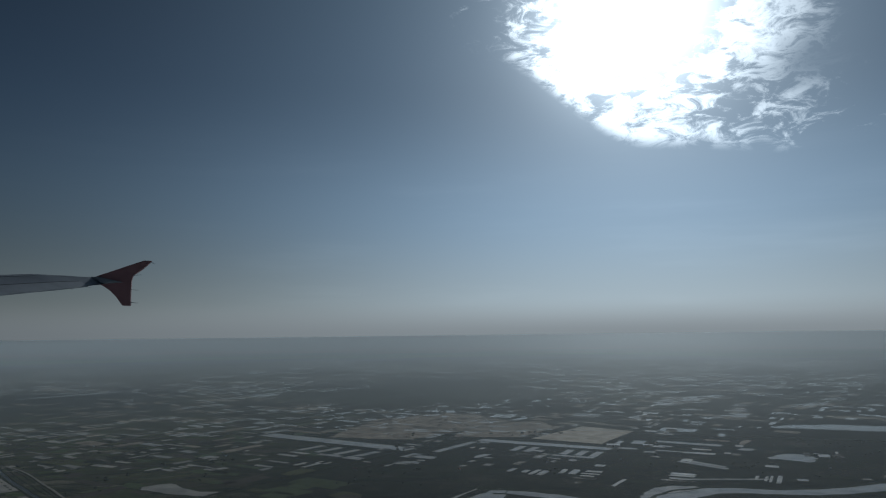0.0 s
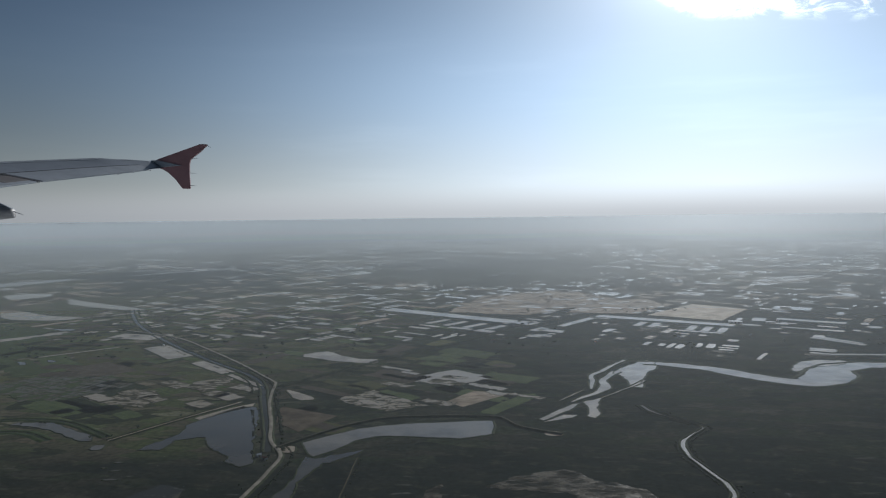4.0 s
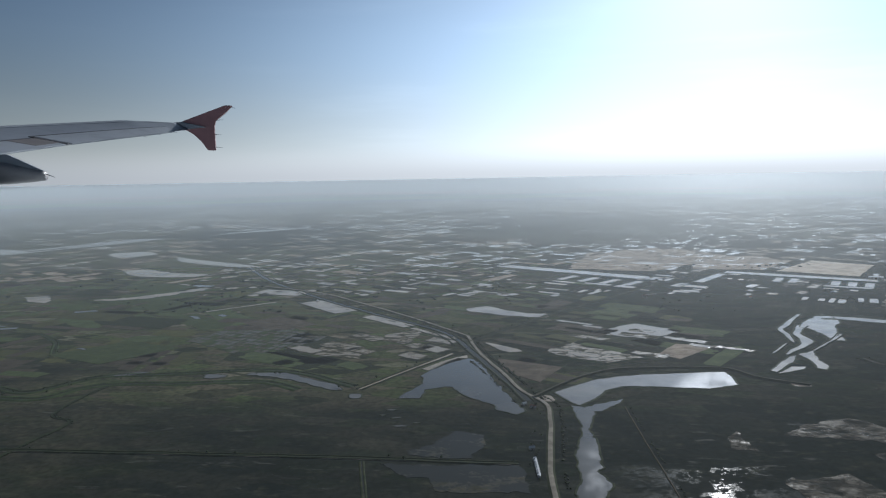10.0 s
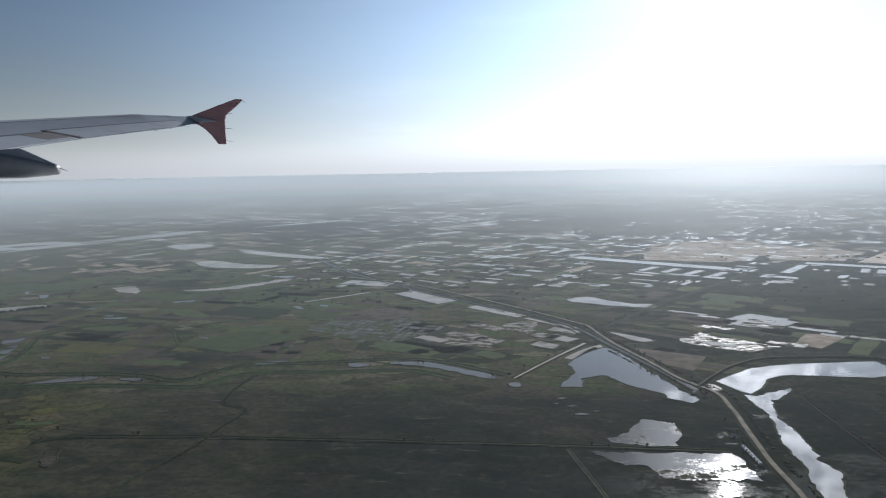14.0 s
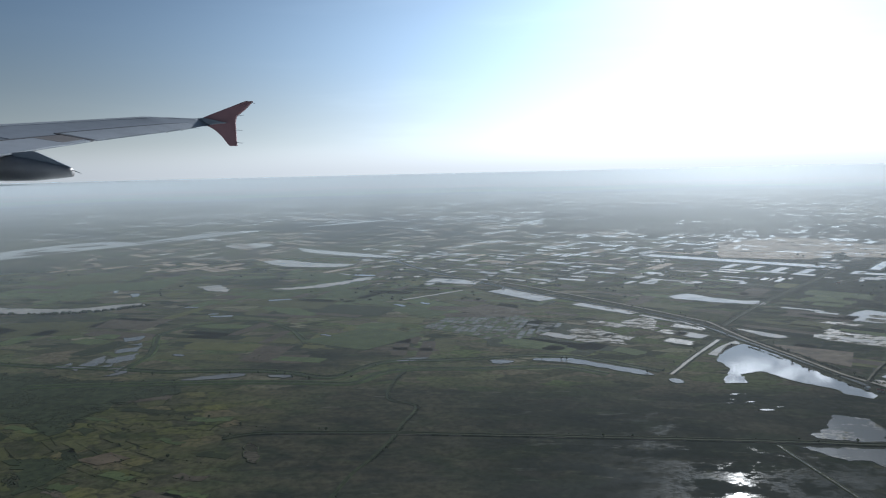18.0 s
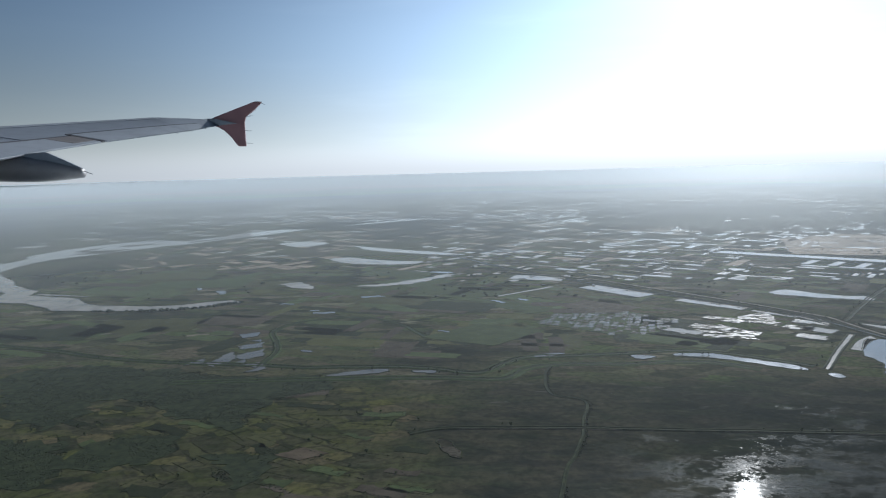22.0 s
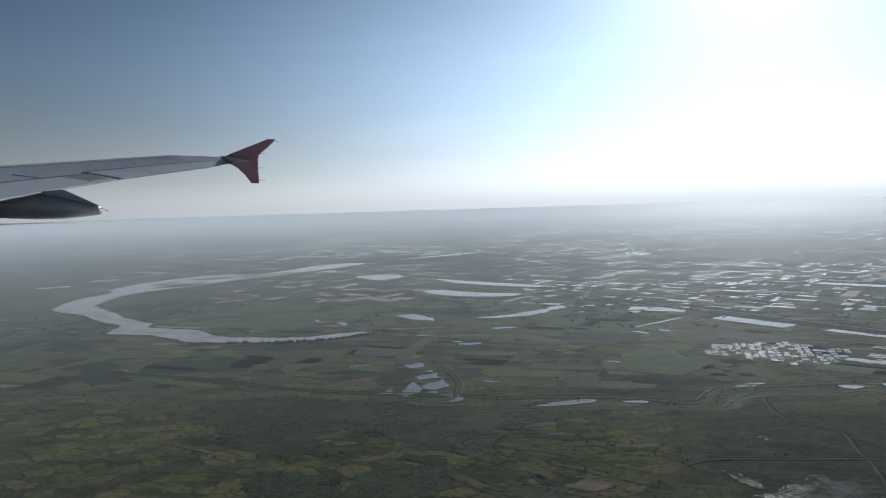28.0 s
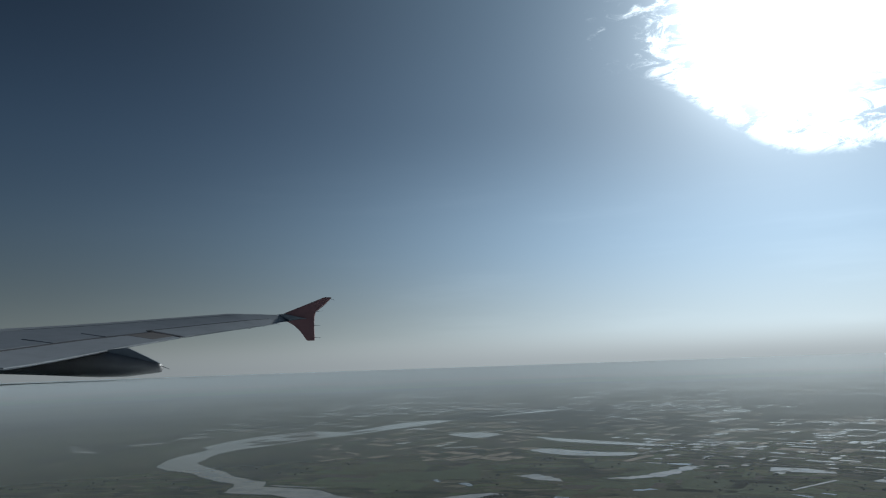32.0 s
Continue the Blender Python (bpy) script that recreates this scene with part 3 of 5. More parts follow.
river("river", [(8.4, 107.6, 1.8), (10.6, 107.6, 2.0), (13, 106.6, 2.4), (18.8, 102.4, 3.2), (23.3, 97.2, 3.6), (27.5, 95.2, 4.2), (32, 98.6, 6.0), (35.8, 104, 4.5), (43, 106, 3.4), (55, 104, 3.4), (75, 108, 4.0), (100, 104, 4.5)], "silver river winding over dark wet land", wob=0.45, seed=8)
STREAM = river("stream", [(3.2, 83.5, 0.30), (3.9, 80.7, 0.36), (5.2, 78.6, 0.22), (6.8, 76.8, 0.14), (7.8, 74.7, 0.12), (5.6, 71.8, 0.18), (4.2, 69.4, 0.40), (3.7, 65.8, 0.30), (4.1, 63.6, 0.34), (4.7, 60.6, 0.36), (4.9, 57.8, 0.38), (4.2, 55.4, 0.36), (1.4, 53.3, 0.30), (-1.3, 50.8, 0.30), (-6, 45, 0.26)], "narrow silver stream curling through the moor", mat=STREAM_WATER, bank=0.25, wob=0.14, seed=4)
MAIN = river("canal", [(-104, 172, 0.6), (-90, 147.5, 0.6), (-72.5, 124.6, 0.6), (-58.6, 108.8, 0.55), (-49.4, 99, 0.5), (-45.6, 92.5, 0.5), (-41.6, 81, 0.5), (-38.4, 71.5, 0.5), (-36.6, 66, 0.6)], "dark straight irrigation canal with grassy banks", mat=CANAL_WATER, bank=0.45, wob=0.1, seed=2)
SOUTH = river("canal", [(-94.6, 49.6, 0.10), (-91, 51.1, 0.14), (-80, 51.5, 0.14), (-66, 51.4, 0.14), (-52, 51.2, 0.14), (-38, 50.6, 0.14)], "dark straight ditch lined with scrub", mat=REEDS, bank=0.35, height=0.08, wob=0.1, seed=6)
MOAT = river("canal", [(-160, 79.5, 0.4), (-147, 76.4, 0.4), (-132, 71.5, 0.4), (-114.5, 69.6, 0.45), (-109, 68.8, 0.45), (-100.5, 69.4, 0.45), (-95, 68.8, 0.45), (-91.4, 67.4, 0.4), (-89.4, 67.8, 0.4), (-87.6, 70.8, 0.4), (-85.2, 73.6, 0.4), (-79, 74.4, 0.4), (-73, 75.6, 0.35), (-66, 76.6, 0.3), (-60.5, 74.2, 0.3), (-55.2, 70.4, 0.25)], "overgrown dark ditch winding between fields", mat=REEDS, bank_mat=GREEN_BANK, bank=0.55, height=0.08, wob=0.2, seed=7)
MOAT_SOUTH = river("canal", [(-122, 62.6, 0.3), (-106, 64.6, 0.3), (-94, 65.3, 0.3), (-87.6, 65.2, 0.3), (-85.4, 68.6, 0.3), (-82.0, 70.6, 0.3), (-75, 71.0, 0.3), (-69.5, 71.8, 0.3), (-65, 71.6, 0.25), (-61, 69.2, 0.2)], "second overgrown ditch beside the old canal", mat=REEDS, bank_mat=GREEN_BANK, bank=0.7, height=0.07, wob=0.2, seed=17)
SIDE_DITCH = river("ditch", [(-82.5, 70.4, 0.08), (-83.2, 65.9, 0.08), (-82.8, 60.3, 0.09), (-79.8, 58.4, 0.09), (-80.3, 53.5, 0.10), (-80.6, 50.2, 0.10), (-81.4, 46.7, 0.10), (-82.4, 42.6, 0.10), (-83, 37, 0.10)], "narrow dark ditch overgrown with scrub", mat=REEDS, bank=0.12, height=0.05, wob=0.15, seed=18, bank_mat=REEDS)
WESTERN = river("canal", [(-114.7, 69.2, 0.35), (-115.2, 75.5, 0.35), (-117.6, 82, 0.35), (-119.4, 87, 0.35), (-117.2, 92.5, 0.35), (-109, 95.5, 0.35), (-102.6, 90.5, 0.3), (-98, 83.6, 0.3)], "overgrown old canal bending between fields", mat=REEDS, bank_mat=GREEN_BANK, bank=0.35, height=0.06, wob=0.2, seed=9)
road("track", [(-91, 50.75), (-80, 51.15), (-66, 51.05), (-52, 50.85), (-38, 50.25)], 0.08, "thin pale path along the ditch", height=0.03, seed=8)
BRANCH = river("canal", [(-54.5, 69.3, 0.34), (-50, 77.2, 0.38), (-45.6, 84.6, 0.5)], "straight bright branch canal beside the field track", mat=WATER, bank=0.3, wob=0.08, seed=10)
CROSS = river("canal", [(-43, 92.2, 0.22), (-31.5, 110, 0.24), (-17.3, 129.1, 0.24), (-7.5, 143, 0.22)], "thin straight ditch running north", mat=REEDS, bank=0.25, wob=0.06, seed=11)

ROAD_N = road("road", [(-91, 141, ), (-75, 131.5), (-62.9, 118.3), (-52.8, 106), (-44.2, 94.4)], 0.38, "pale dirt road following the canal bank", seed=3)
ROAD_S = road("road", [(-44.2, 94.4), (-42.2, 84.8), (-39.2, 75.5), (-37.4, 69.4), (-35.1, 65), (-35.0, 60.5), (-35.3, 55), (-35.7, 48.5), (-35.6, 42), (-35.9, 30)], 0.38, "pale dirt road on an embankment beside the canal", seed=4)
TRACK = road("track", [(-27.6, 64.6), (-27.4, 56), (-27.2, 50), (-27.0, 44), (-26.6, 34)], 0.08, "narrow pale footpath across the moor", mat=RED_SOIL, height=0.05, seed=6)
river("ditch", [(-50.4, 50.4, 0.08), (-49.4, 46, 0.08), (-48.3, 41, 0.08), (-47.6, 34, 0.08)], "narrow water-filled ditch leading off the canal", mat=SHALLOW, bank=0.2, height=0.05, wob=0.05, seed=12)
river("stream", [(6.4, 109.8, 0.5), (3.8, 105.9, 0.6), (1.7, 102.4, 0.8), (-0.3, 99.4, 0.7), (-0.6, 95.9, 0.7), (-1.4, 91.6, 0.3)], "thin side channel of the silver river", mat=LAGOON, bank=0.3, wob=0.25, seed=13)
river("stream", [(3.6, 101.6, 1.2), (1.1, 96.9, 0.8), (0.6, 92.8, 1.5), (-0.6, 90.1, 0.9), (-3.1, 87.4, 0.7), (-4.9, 85.0, 0.4)], "bright side channel winding out of the lagoon", mat=LAGOON, bank=0.3, wob=0.2, seed=14)
river("stream", [(-1.0, 87.0, 0.3), (3.2, 91.7, 0.35), (6.4, 96.2, 0.6)], "thin channel along the lagoon's marsh", bank=0.2, wob=0.15, seed=15)
river("stream", [(-2.8, 90.6, 0.25), (-4.7, 87.7, 0.3), (-6.2, 85.6, 0.25)], "thin side channel of the silver river", bank=0.2, wob=0.1, seed=16)

# ---- reservoirs and ponds ----
def dug(x, y, length, width, turn, label="rectangular grey fish pond with earth banks", **more):
    return pond(box_corners(x, y, length, width, turn), label, sharp=True, seed=int(abs(x * 3 + y)), **{"wob": 0.15, **more})


LONG = "very long narrow reservoir of pale grey water"
dug(-22.2, 159.3, 43, 4.6, -35.6, LONG, height=0.1, bank=0.5)
dug(22.6, 151.2, 29, 3.6, -29.5, LONG, height=0.1, bank=0.5)
dug(4.4, 149.6, 15, 1.9, 55, LONG, height=0.1, bank=0.4)
dug(-82.8, 132.2, 10.5, 5.0, -17, "broad bright fish pond beside the green fields")
dug(-69.8, 117.0, 13.2, 4.2, -48, "long bright fish pond beside the canal")
dug(-57.2, 104.7, 11, 2.2, -44, "narrow bright pond beside the canal")
dug(-49.3, 96.2, 9.5, 0.9, -46, "thin strip of water beside the canal")
dug(4.6, 214.5, 15, 6, -37, "long pale reservoir far off on the plain")
for k, s in enumerate((0.50, 0.62, 0.74, 0.86)):
    x, y = -39.5 + 33.5 * s, 170.0 - 24.0 * s
    dug(x - 2.6, y - 7.2, 7.0, 1.7, 52, "narrow fish pond in a row below the dike", bank=0.3)
dug(-20.2, 141.6, 6.0, 1.4, -34, "narrow fish pond below the dike", bank=0.3)
dug(-2.2, 138.2, 5.0, 2.4, -35, "small square fish pond below the dike", bank=0.3)
dug(-4.4, 140.0, 2.0, 4.6, -35, "small square fish pond below the dike", bank=0.3)
for s in (0.36, 0.46, 0.72, 0.82, 0.92):
    x, y = 9.5 + 25 * s, 157.5 - 14.5 * s
    dug(x - 1.6, y - 5.8, 6.0, 1.5, 62, "narrow fish pond in a row below the dike", bank=0.3)
dug(26.0, 136.4, 8.0, 1.3, -28, "narrow fish pond below the dike", bank=0.3)

pond([(-37.1, 62.7), (-38.1, 62.1), (-40.2, 63.7), (-40.1, 64.9), (-42.0, 66.3), (-43.5, 68.1), (-44.5, 70.5), (-45.6, 70.7), (-47.4, 69.6), (-47.7, 66.5), (-49.8, 66.4), (-49.5, 67.9), (-48.6, 69.5), (-47.9, 71.6), (-48.5, 74.3), (-47.0, 77.9), (-44.8, 82.4), (-43.4, 82.4), (-42.2, 80.6), (-40.8, 75.6), (-39.3, 69.2)], "large triangular lake beside the dirt road", wob=0.5, seed=2, sharp=True, bank=0.2, mat=STILL)
pond([(-48.7, 77.5), (-46.2, 81.4), (-43.8, 84.0), (-43.7, 82.6), (-46.0, 79.6), (-47.8, 76.7)], "narrow strip of water beside the field track", wob=0.2, seed=4, sharp=True, bank=0.15)
pond([(-33.9, 68.9), (-32.1, 70.9), (-28.9, 73.8), (-24, 75.6), (-18.6, 76.4), (-14.6, 76.9), (-14.4, 75), (-14.7, 72.2), (-18, 70.6), (-22.6, 71.2), (-26.7, 71.3), (-28.7, 69.8), (-30.2, 66.9), (-31.8, 64.9), (-32.5, 65.6)], "broad curved basin of still grey water", wob=0.2, seed=3, bank=0.3, sharp=True, mat=BASIN)
road("dike", [(-36.2, 67.0), (-33.8, 70.6), (-30.6, 74.6), (-26.6, 77.6), (-21.3, 78.5), (-16.8, 78.6), (-13.6, 78), (-11.6, 74.6), (-7.4, 72)], 0.22, "low dark earth dike round the basin", mat=BANK, height=0.2, wob=0.08, seed=16)
pond([(-32.7, 64.5), (-31.6, 64.2), (-29.0, 65.8), (-27.6, 66.8), (-28.1, 65.5), (-29.9, 62.9), (-30.7, 62.9), (-31.7, 58.6), (-31.4, 55.2), (-31.6, 51.6), (-31.7, 50.2), (-32.4, 49.4), (-31.4, 47.2), (-32.7, 43.2), (-32.9, 38.0), (-34.6, 38.0), (-34.3, 43.1), (-34.1, 45.9), (-33.7, 47.8), (-33.6, 49.4), (-33.3, 51.5), (-33.3, 53.3), (-32.3, 56.5), (-32.2, 59.3), (-32.7, 61.2)], "long ragged pool along the road embankment", wob=0.5, seed=5, bank=0.2, sharp=True, mat=STILL)
pond([(-36.4, 66.9), (-34.6, 68.2), (-33.9, 65.8), (-35.2, 65.9)], "small pool by the road junction", wob=0.15, seed=6, bank=0.2)
pond([(-42.2, 91.4), (-39.0, 85.4), (-36.2, 85.9), (-39.4, 89)], "small wedge of water beside the road", wob=0.15, seed=7, bank=0.25)
pond([(-46, 114), (-42.4, 118), (-39.6, 114.6), (-36, 111.2), (-31.8, 110), (-32.4, 107), (-37, 108.8), (-41.4, 110.4)], "ragged shallow pond among the fields", wob=0.6, seed=8)
pond([(3.0, 100.5), (5.6, 105.3), (8.0, 108.2), (10.1, 109.5), (10.8, 108.2), (10.3, 104.5), (8.2, 101.4), (6.4, 97.0), (5.3, 92.4), (3.8, 92.7), (4.3, 95.6), (4.1, 98.4), (3.5, 100.2)], "wide shallow lagoon of the river", wob=0.6, seed=9, sharp=True, mat=LAGOON)
pond([(-3.5, 85.2), (-2.1, 85.8), (-0.9, 86.6), (-2.3, 82.6), (-2.1, 80.1), (-3.0, 78.2), (-3.8, 78.9), (-3.0, 82.6)], "shallow branching backwater of the river", wob=0.4, seed=10, bank=0.25, sharp=True, mat=LAGOON)
pond([(-9.4, 77.6), (-7.5, 80.5), (-5.0, 83.8), (-4.0, 84.4), (-5.2, 82.0), (-7.1, 79.5), (-8.9, 77.1)], "tapering backwater of the river", wob=0.3, seed=45, bank=0.25, sharp=True, mat=LAGOON)
pond([(-8.9, 76.5), (-6.5, 79.3), (-4.9, 79.3), (-5.5, 78.4), (-7.3, 77.4)], "narrow backwater beside the dike", wob=0.2, seed=46, bank=0.2, sharp=True, mat=LAGOON)
pond([(-9.2, 72.9), (-7.8, 73.2), (-7.2, 71.7), (-8.9, 71.5)], "small pool on the moor", wob=0.2, seed=11, bank=0.2)
pond([(28.0, 101.2), (31.6, 107.6), (35, 109.8), (40, 109.6), (38, 106.4), (33, 104.6)], "old river arm full of grey water", wob=0.5, seed=12)
pond([(-134.2, 166.4), (-130, 169.8), (-124.6, 165.4), (-119, 161.6), (-107, 158.9), (-112, 154.2), (-123.6, 155.2), (-130, 160)], "crescent oxbow lake with a thin island", wob=0.6, seed=13, bank=0.4)
pond([(-136, 198), (-127, 190.5), (-114.5, 182.6), (-99, 171.6), (-104.5, 171), (-119.5, 178.6), (-129, 185.4)], "long tapering oxbow lake", wob=0.6, seed=14, bank=0.4)
dug(-101.2, 165.2, 8.0, 1.6, 48, "short strip of water by the oxbow lake")
pond([(-163, 208), (-152, 213.4), (-143.6, 203.6), (-151, 194.4), (-157, 200)], "ragged pale lake on the plain", wob=1.2, seed=15)
pond([(-118.5, 123), (-111, 127.4), (-105.4, 132.4), (-101, 140), (-99.4, 137.2), (-102.6, 131.6), (-108.2, 124.6)], "long thin curved pond in the green fields", wob=1.2, seed=16)
pond([(-133.1, 127.3), (-129.5, 129.2), (-124.8, 123.4), (-124.7, 120.6), (-128.7, 122.3)], "small bright lake beside the river", wob=0.9, seed=17, sharp=True)
for k, (x, y, a, b) in enumerate(((-111.6, 112.7, 3.4, 1.6), (-116, 99, 3.2, 1.2), (-124.2, 106.2, 2.4, 1.0), (-118.1, 100.6, 1.6, 0.8), (-102.5, 141, 4.5, 1.6), (-96, 86.4, 1.6, 0.5), (-111.4, 75.9, 1.8, 0.7), (-89.9, 107.7, 3.0, 0.9), (-85.6, 109.2, 2.2, 0.8), (-141, 118, 4.0, 1.4), (-147, 122, 3.0, 0.9))):
    pond(box_corners(x, y, a, b, 20 - 9 * k), "small ragged pool among the fields", mat=POOL, wob=0.7, seed=150 + k, bank=0.15, sharp=True)
pond([(-106.9, 65.2), (-103.9, 67.5), (-100.1, 68.5), (-99.7, 67.2), (-103.4, 66.0)], "narrow bright pool in the old canal", mat=POOL, wob=0.3, seed=18, bank=0.2)
pond([(-97.6, 67.8), (-94.6, 67.9), (-94.8, 66.9), (-96.9, 66.8)], "small bright pool in the old canal", mat=POOL, wob=0.45, seed=19, bank=0.2)
pond([(-68.6, 75.2), (-64.3, 75.4), (-61.2, 73.2), (-57.1, 70.6), (-56.4, 69.1), (-57.6, 69.2), (-60.0, 70.9), (-62.4, 72.3), (-65.4, 73.9), (-68.6, 74.4)], "long bright bow of water in the old canal", mat=POOL, wob=0.45, seed=20, bank=0.15, sharp=True)
pond([(-73.4, 74.6), (-72.1, 74.6), (-70.4, 73.9), (-72.0, 72.9), (-73.1, 73.1)], "small bright pool in the old canal", mat=POOL, wob=0.45, seed=21, bank=0.2)
pond([(-84.6, 74.2), (-81.6, 75.6), (-80.6, 75.2), (-83.4, 73.4)], "small bright pool in the old canal", mat=POOL, wob=0.45, seed=22, bank=0.2)
pond([(-55.2, 67.6), (-54.0, 67.9), (-53.6, 66.4), (-54.8, 66.2)], "small bright pool at the ditch end", mat=POOL, wob=0.15, seed=23, bank=0.15)
pond([(-92.4, 47.4), (-92.0, 48.8), (-91.0, 47.5), (-89.7, 45.1), (-90.1, 44.8)], "narrow wedge of shallow water in the field", mat=MARSH, wob=0.5, seed=24, bank=0.1)
HOLLOW = ([(-123.6, 84.0), (-121.4, 86.0), (-120.4, 83.2), (-122.3, 82.4)], [(-121.0, 78.3), (-118.8, 80.2), (-117.9, 77.6), (-119.9, 76.6)], [(-119.6, 73.6), (-117.2, 76.8), (-116.1, 73.4), (-117.9, 71.6)], [(-121.9, 70.6), (-120.6, 75.6), (-119.2, 73.0), (-120.2, 68.8)], [(-117.0, 69.6), (-115.3, 70.8), (-114.9, 68.5)], [(-120.8, 80.9), (-119.7, 82.0), (-119.2, 80.3)], [(-115.4, 66.8), (-114.7, 70.0), (-113.9, 68.1)], [(-123.6, 69.4), (-122.6, 72.4), (-121.9, 70.0)], [(-118.4, 70.8), (-117.6, 71.9), (-117.0, 70.2)])
for k, pts in enumerate(HOLLOW):
    pond(pts, "ragged shallow pool in a marshy hollow", mat=POOL, wob=0.75, seed=30 + k, bank=0.12, sharp=True)
OUTER = [(-132.6, 108.3), (-137.7, 103.9), (-141.7, 101.6), (-146.1, 100.8), (-155.5, 100.6), (-162.6, 101.3), (-165.7, 103.8), (-168.6, 105.4), (-172.1, 107.6), (-177.8, 108.4), (-182.1, 109.6), (-183.1, 114.3), (-184.7, 118.7), (-189, 120.9), (-195.3, 126.1), (-200.9, 131.6), (-209.4, 136.1), (-216.2, 141.7), (-220.9, 154.5), (-221.5, 162), (-221.1, 173.8), (-226.5, 179.7), (-226.4, 197.1), (-223.1, 208.2), (-218.5, 218.3), (-211.5, 224.9), (-198, 220), (-193.8, 231.9), (-189.1, 249.1), (-180, 262)]
INNER = [(-168, 262), (-178.5, 235.3), (-186.4, 222.3), (-191.5, 210.1), (-197.7, 202.5), (-203.1, 190.7), (-208, 180.1), (-212.2, 172.8), (-213, 163.4), (-210.6, 152.5), (-208.6, 146.6), (-200.4, 138.8), (-194.4, 133.5), (-189.7, 127.9), (-182.9, 122.6), (-179.7, 121.1), (-177.6, 115.9), (-168.9, 113.7), (-165.6, 112.4), (-160.5, 107.2), (-157.2, 105.6), (-152.7, 105.4), (-147.6, 104.7), (-143, 105.6), (-139, 108.6), (-135.5, 110)]
tagged(pond(OUTER + INNER, "broad grey river swinging round in a wide loop", bank=0.5, height=0.1, wob=0.35, seed=40, sharp=True, mat=RIVER_WATER, name="river"), category="river")
del PLACES[-1]
for q in OUTER + INNER:
    PLACES.append((q[0], q[1], 6.0))
pond([(-172, 257), (-166, 261), (-150, 292), (-126, 318), (-128, 309), (-152, 282)], "thin upper reach of the broad river", wob=0.8, seed=47, mat=RIVER_WATER)
pond([(-177, 117.6), (-169, 115.6), (-163.6, 114.2), (-168, 114.7), (-176.4, 116.4)], "side arm of the broad river", wob=0.3, seed=48, bank=0.2, mat=RIVER_WATER)

pond([(79, 171.5), (88, 168), (103, 161.5), (112, 160), (112, 168), (98, 175), (87, 175)], "wide pale lake far over the plain", wob=1.0, seed=41)
pond([(60, 131), (65.5, 136), (70.4, 133.6), (66.6, 126.6), (63, 129.4)], "ragged bright pond among the fields", wob=1.2, seed=42)
dug(46.6, 126, 9.5, 1.1, -54, "narrow strip of water between fields")
dug(47.6, 126.8, 7.5, 1.2, -58, "narrow strip of water between fields")
dug(52.6, 149.6, 13, 2.2, -32, "long strip of water by the building plot")
dug(57.4, 169.6, 8, 5.5, -30, "pale square pond by the building plot")
dug(43, 152, 2.6, 4.4, -24, "bright square pond by the building plot")
dug(46.8, 146.6, 2.8, 1.2, -40, "small bright pond by the building plot")
pond([(59, 141), (61, 143), (63, 141.4), (61, 139.4)], "small round pond", wob=0.3, seed=43, bank=0.3)
dug(45.5, 114, 14.5, 0.8, -4, "thin strip of water behind the river dike")
dug(7, 228.5, 20, 3.0, -35, "long pale reservoir far off on the plain")
dug(-85.2, 117, 13.2, 0.6, 45, "thin straight ditch of water in the green fields", bank=0.2)
for k, (x, y, w) in enumerate(((-49.8, 62.8, 0.5), (-49.2, 60.6, 0.45), (-48.6, 58.4, 0.8), (-50.6, 61.4, 0.3), (-47.2, 59.2, 0.35))):
    pond([(x - w, y), (x - w * 0.2, y + w * 0.35), (x + w, y + 0.1), (x + w * 0.2, y - w * 0.3)], "tiny pool on the dark moor", mat=POOL, wob=0.3, seed=44 + k, bank=0.12, height=0.04)
for k, pts in enumerate(([(-214.3, 182.2), (-212.5, 190.4), (-204.3, 197.4), (-206.5, 186.3)], [(-214, 206), (-206, 212), (-203, 211), (-210, 204)], [(-196, 216), (-189.5, 226), (-187.6, 226), (-193.6, 214.5)], [(-219, 190), (-217, 200), (-215.6, 200), (-217, 191)])):
    slab("sandbank", pts, BANK, "low dark island in the river", "island", top=0.09, wob=0.5, seed=60 + k, sharp=True)

# soaked ground that shines under the sun
for k, pts in enumerate((
    [(-15.2, 57.6), (-13.6, 59.7), (-8.0, 62.0), (-5.9, 59.5), (-4.3, 58.7), (-2.0, 57.5), (-1.5, 53.4), (-4.2, 51.6), (-8.0, 56.0), (-11.8, 57.1)], [(-10.5, 53.6), (-6, 54), (-4.2, 49.0), (-8.6, 47)],
    [(-20.4, 56.8), (-19.3, 58.4), (-18.8, 53.8), (-20.6, 54.2)], [(-46.8, 52.7), (-45.8, 53.7), (-43.6, 57.4), (-40.6, 56.6), (-41.6, 51.5), (-46.5, 51.6)],
    [(-49.0, 49.9), (-41.8, 50.2), (-37.7, 50.2), (-37.4, 46.7), (-37.6, 45.3), (-38.5, 45.5), (-41.5, 45.1), (-44.2, 45.4), (-44.3, 47.3), (-45.1, 47.8), (-46.4, 47.4)], [(-19, 48.4), (-14, 49.6), (-12, 45), (-17, 42)],
)):
    slab("flooded_field", pts, SHALLOW if k in (3, 4) else MARSH, "soaked field under a thin smooth sheet of water" if k in (3, 4) else "soaked field with a broken film of water and mud", "field", top=0.025, wob=0.8, seed=50 + k, sharp=True)

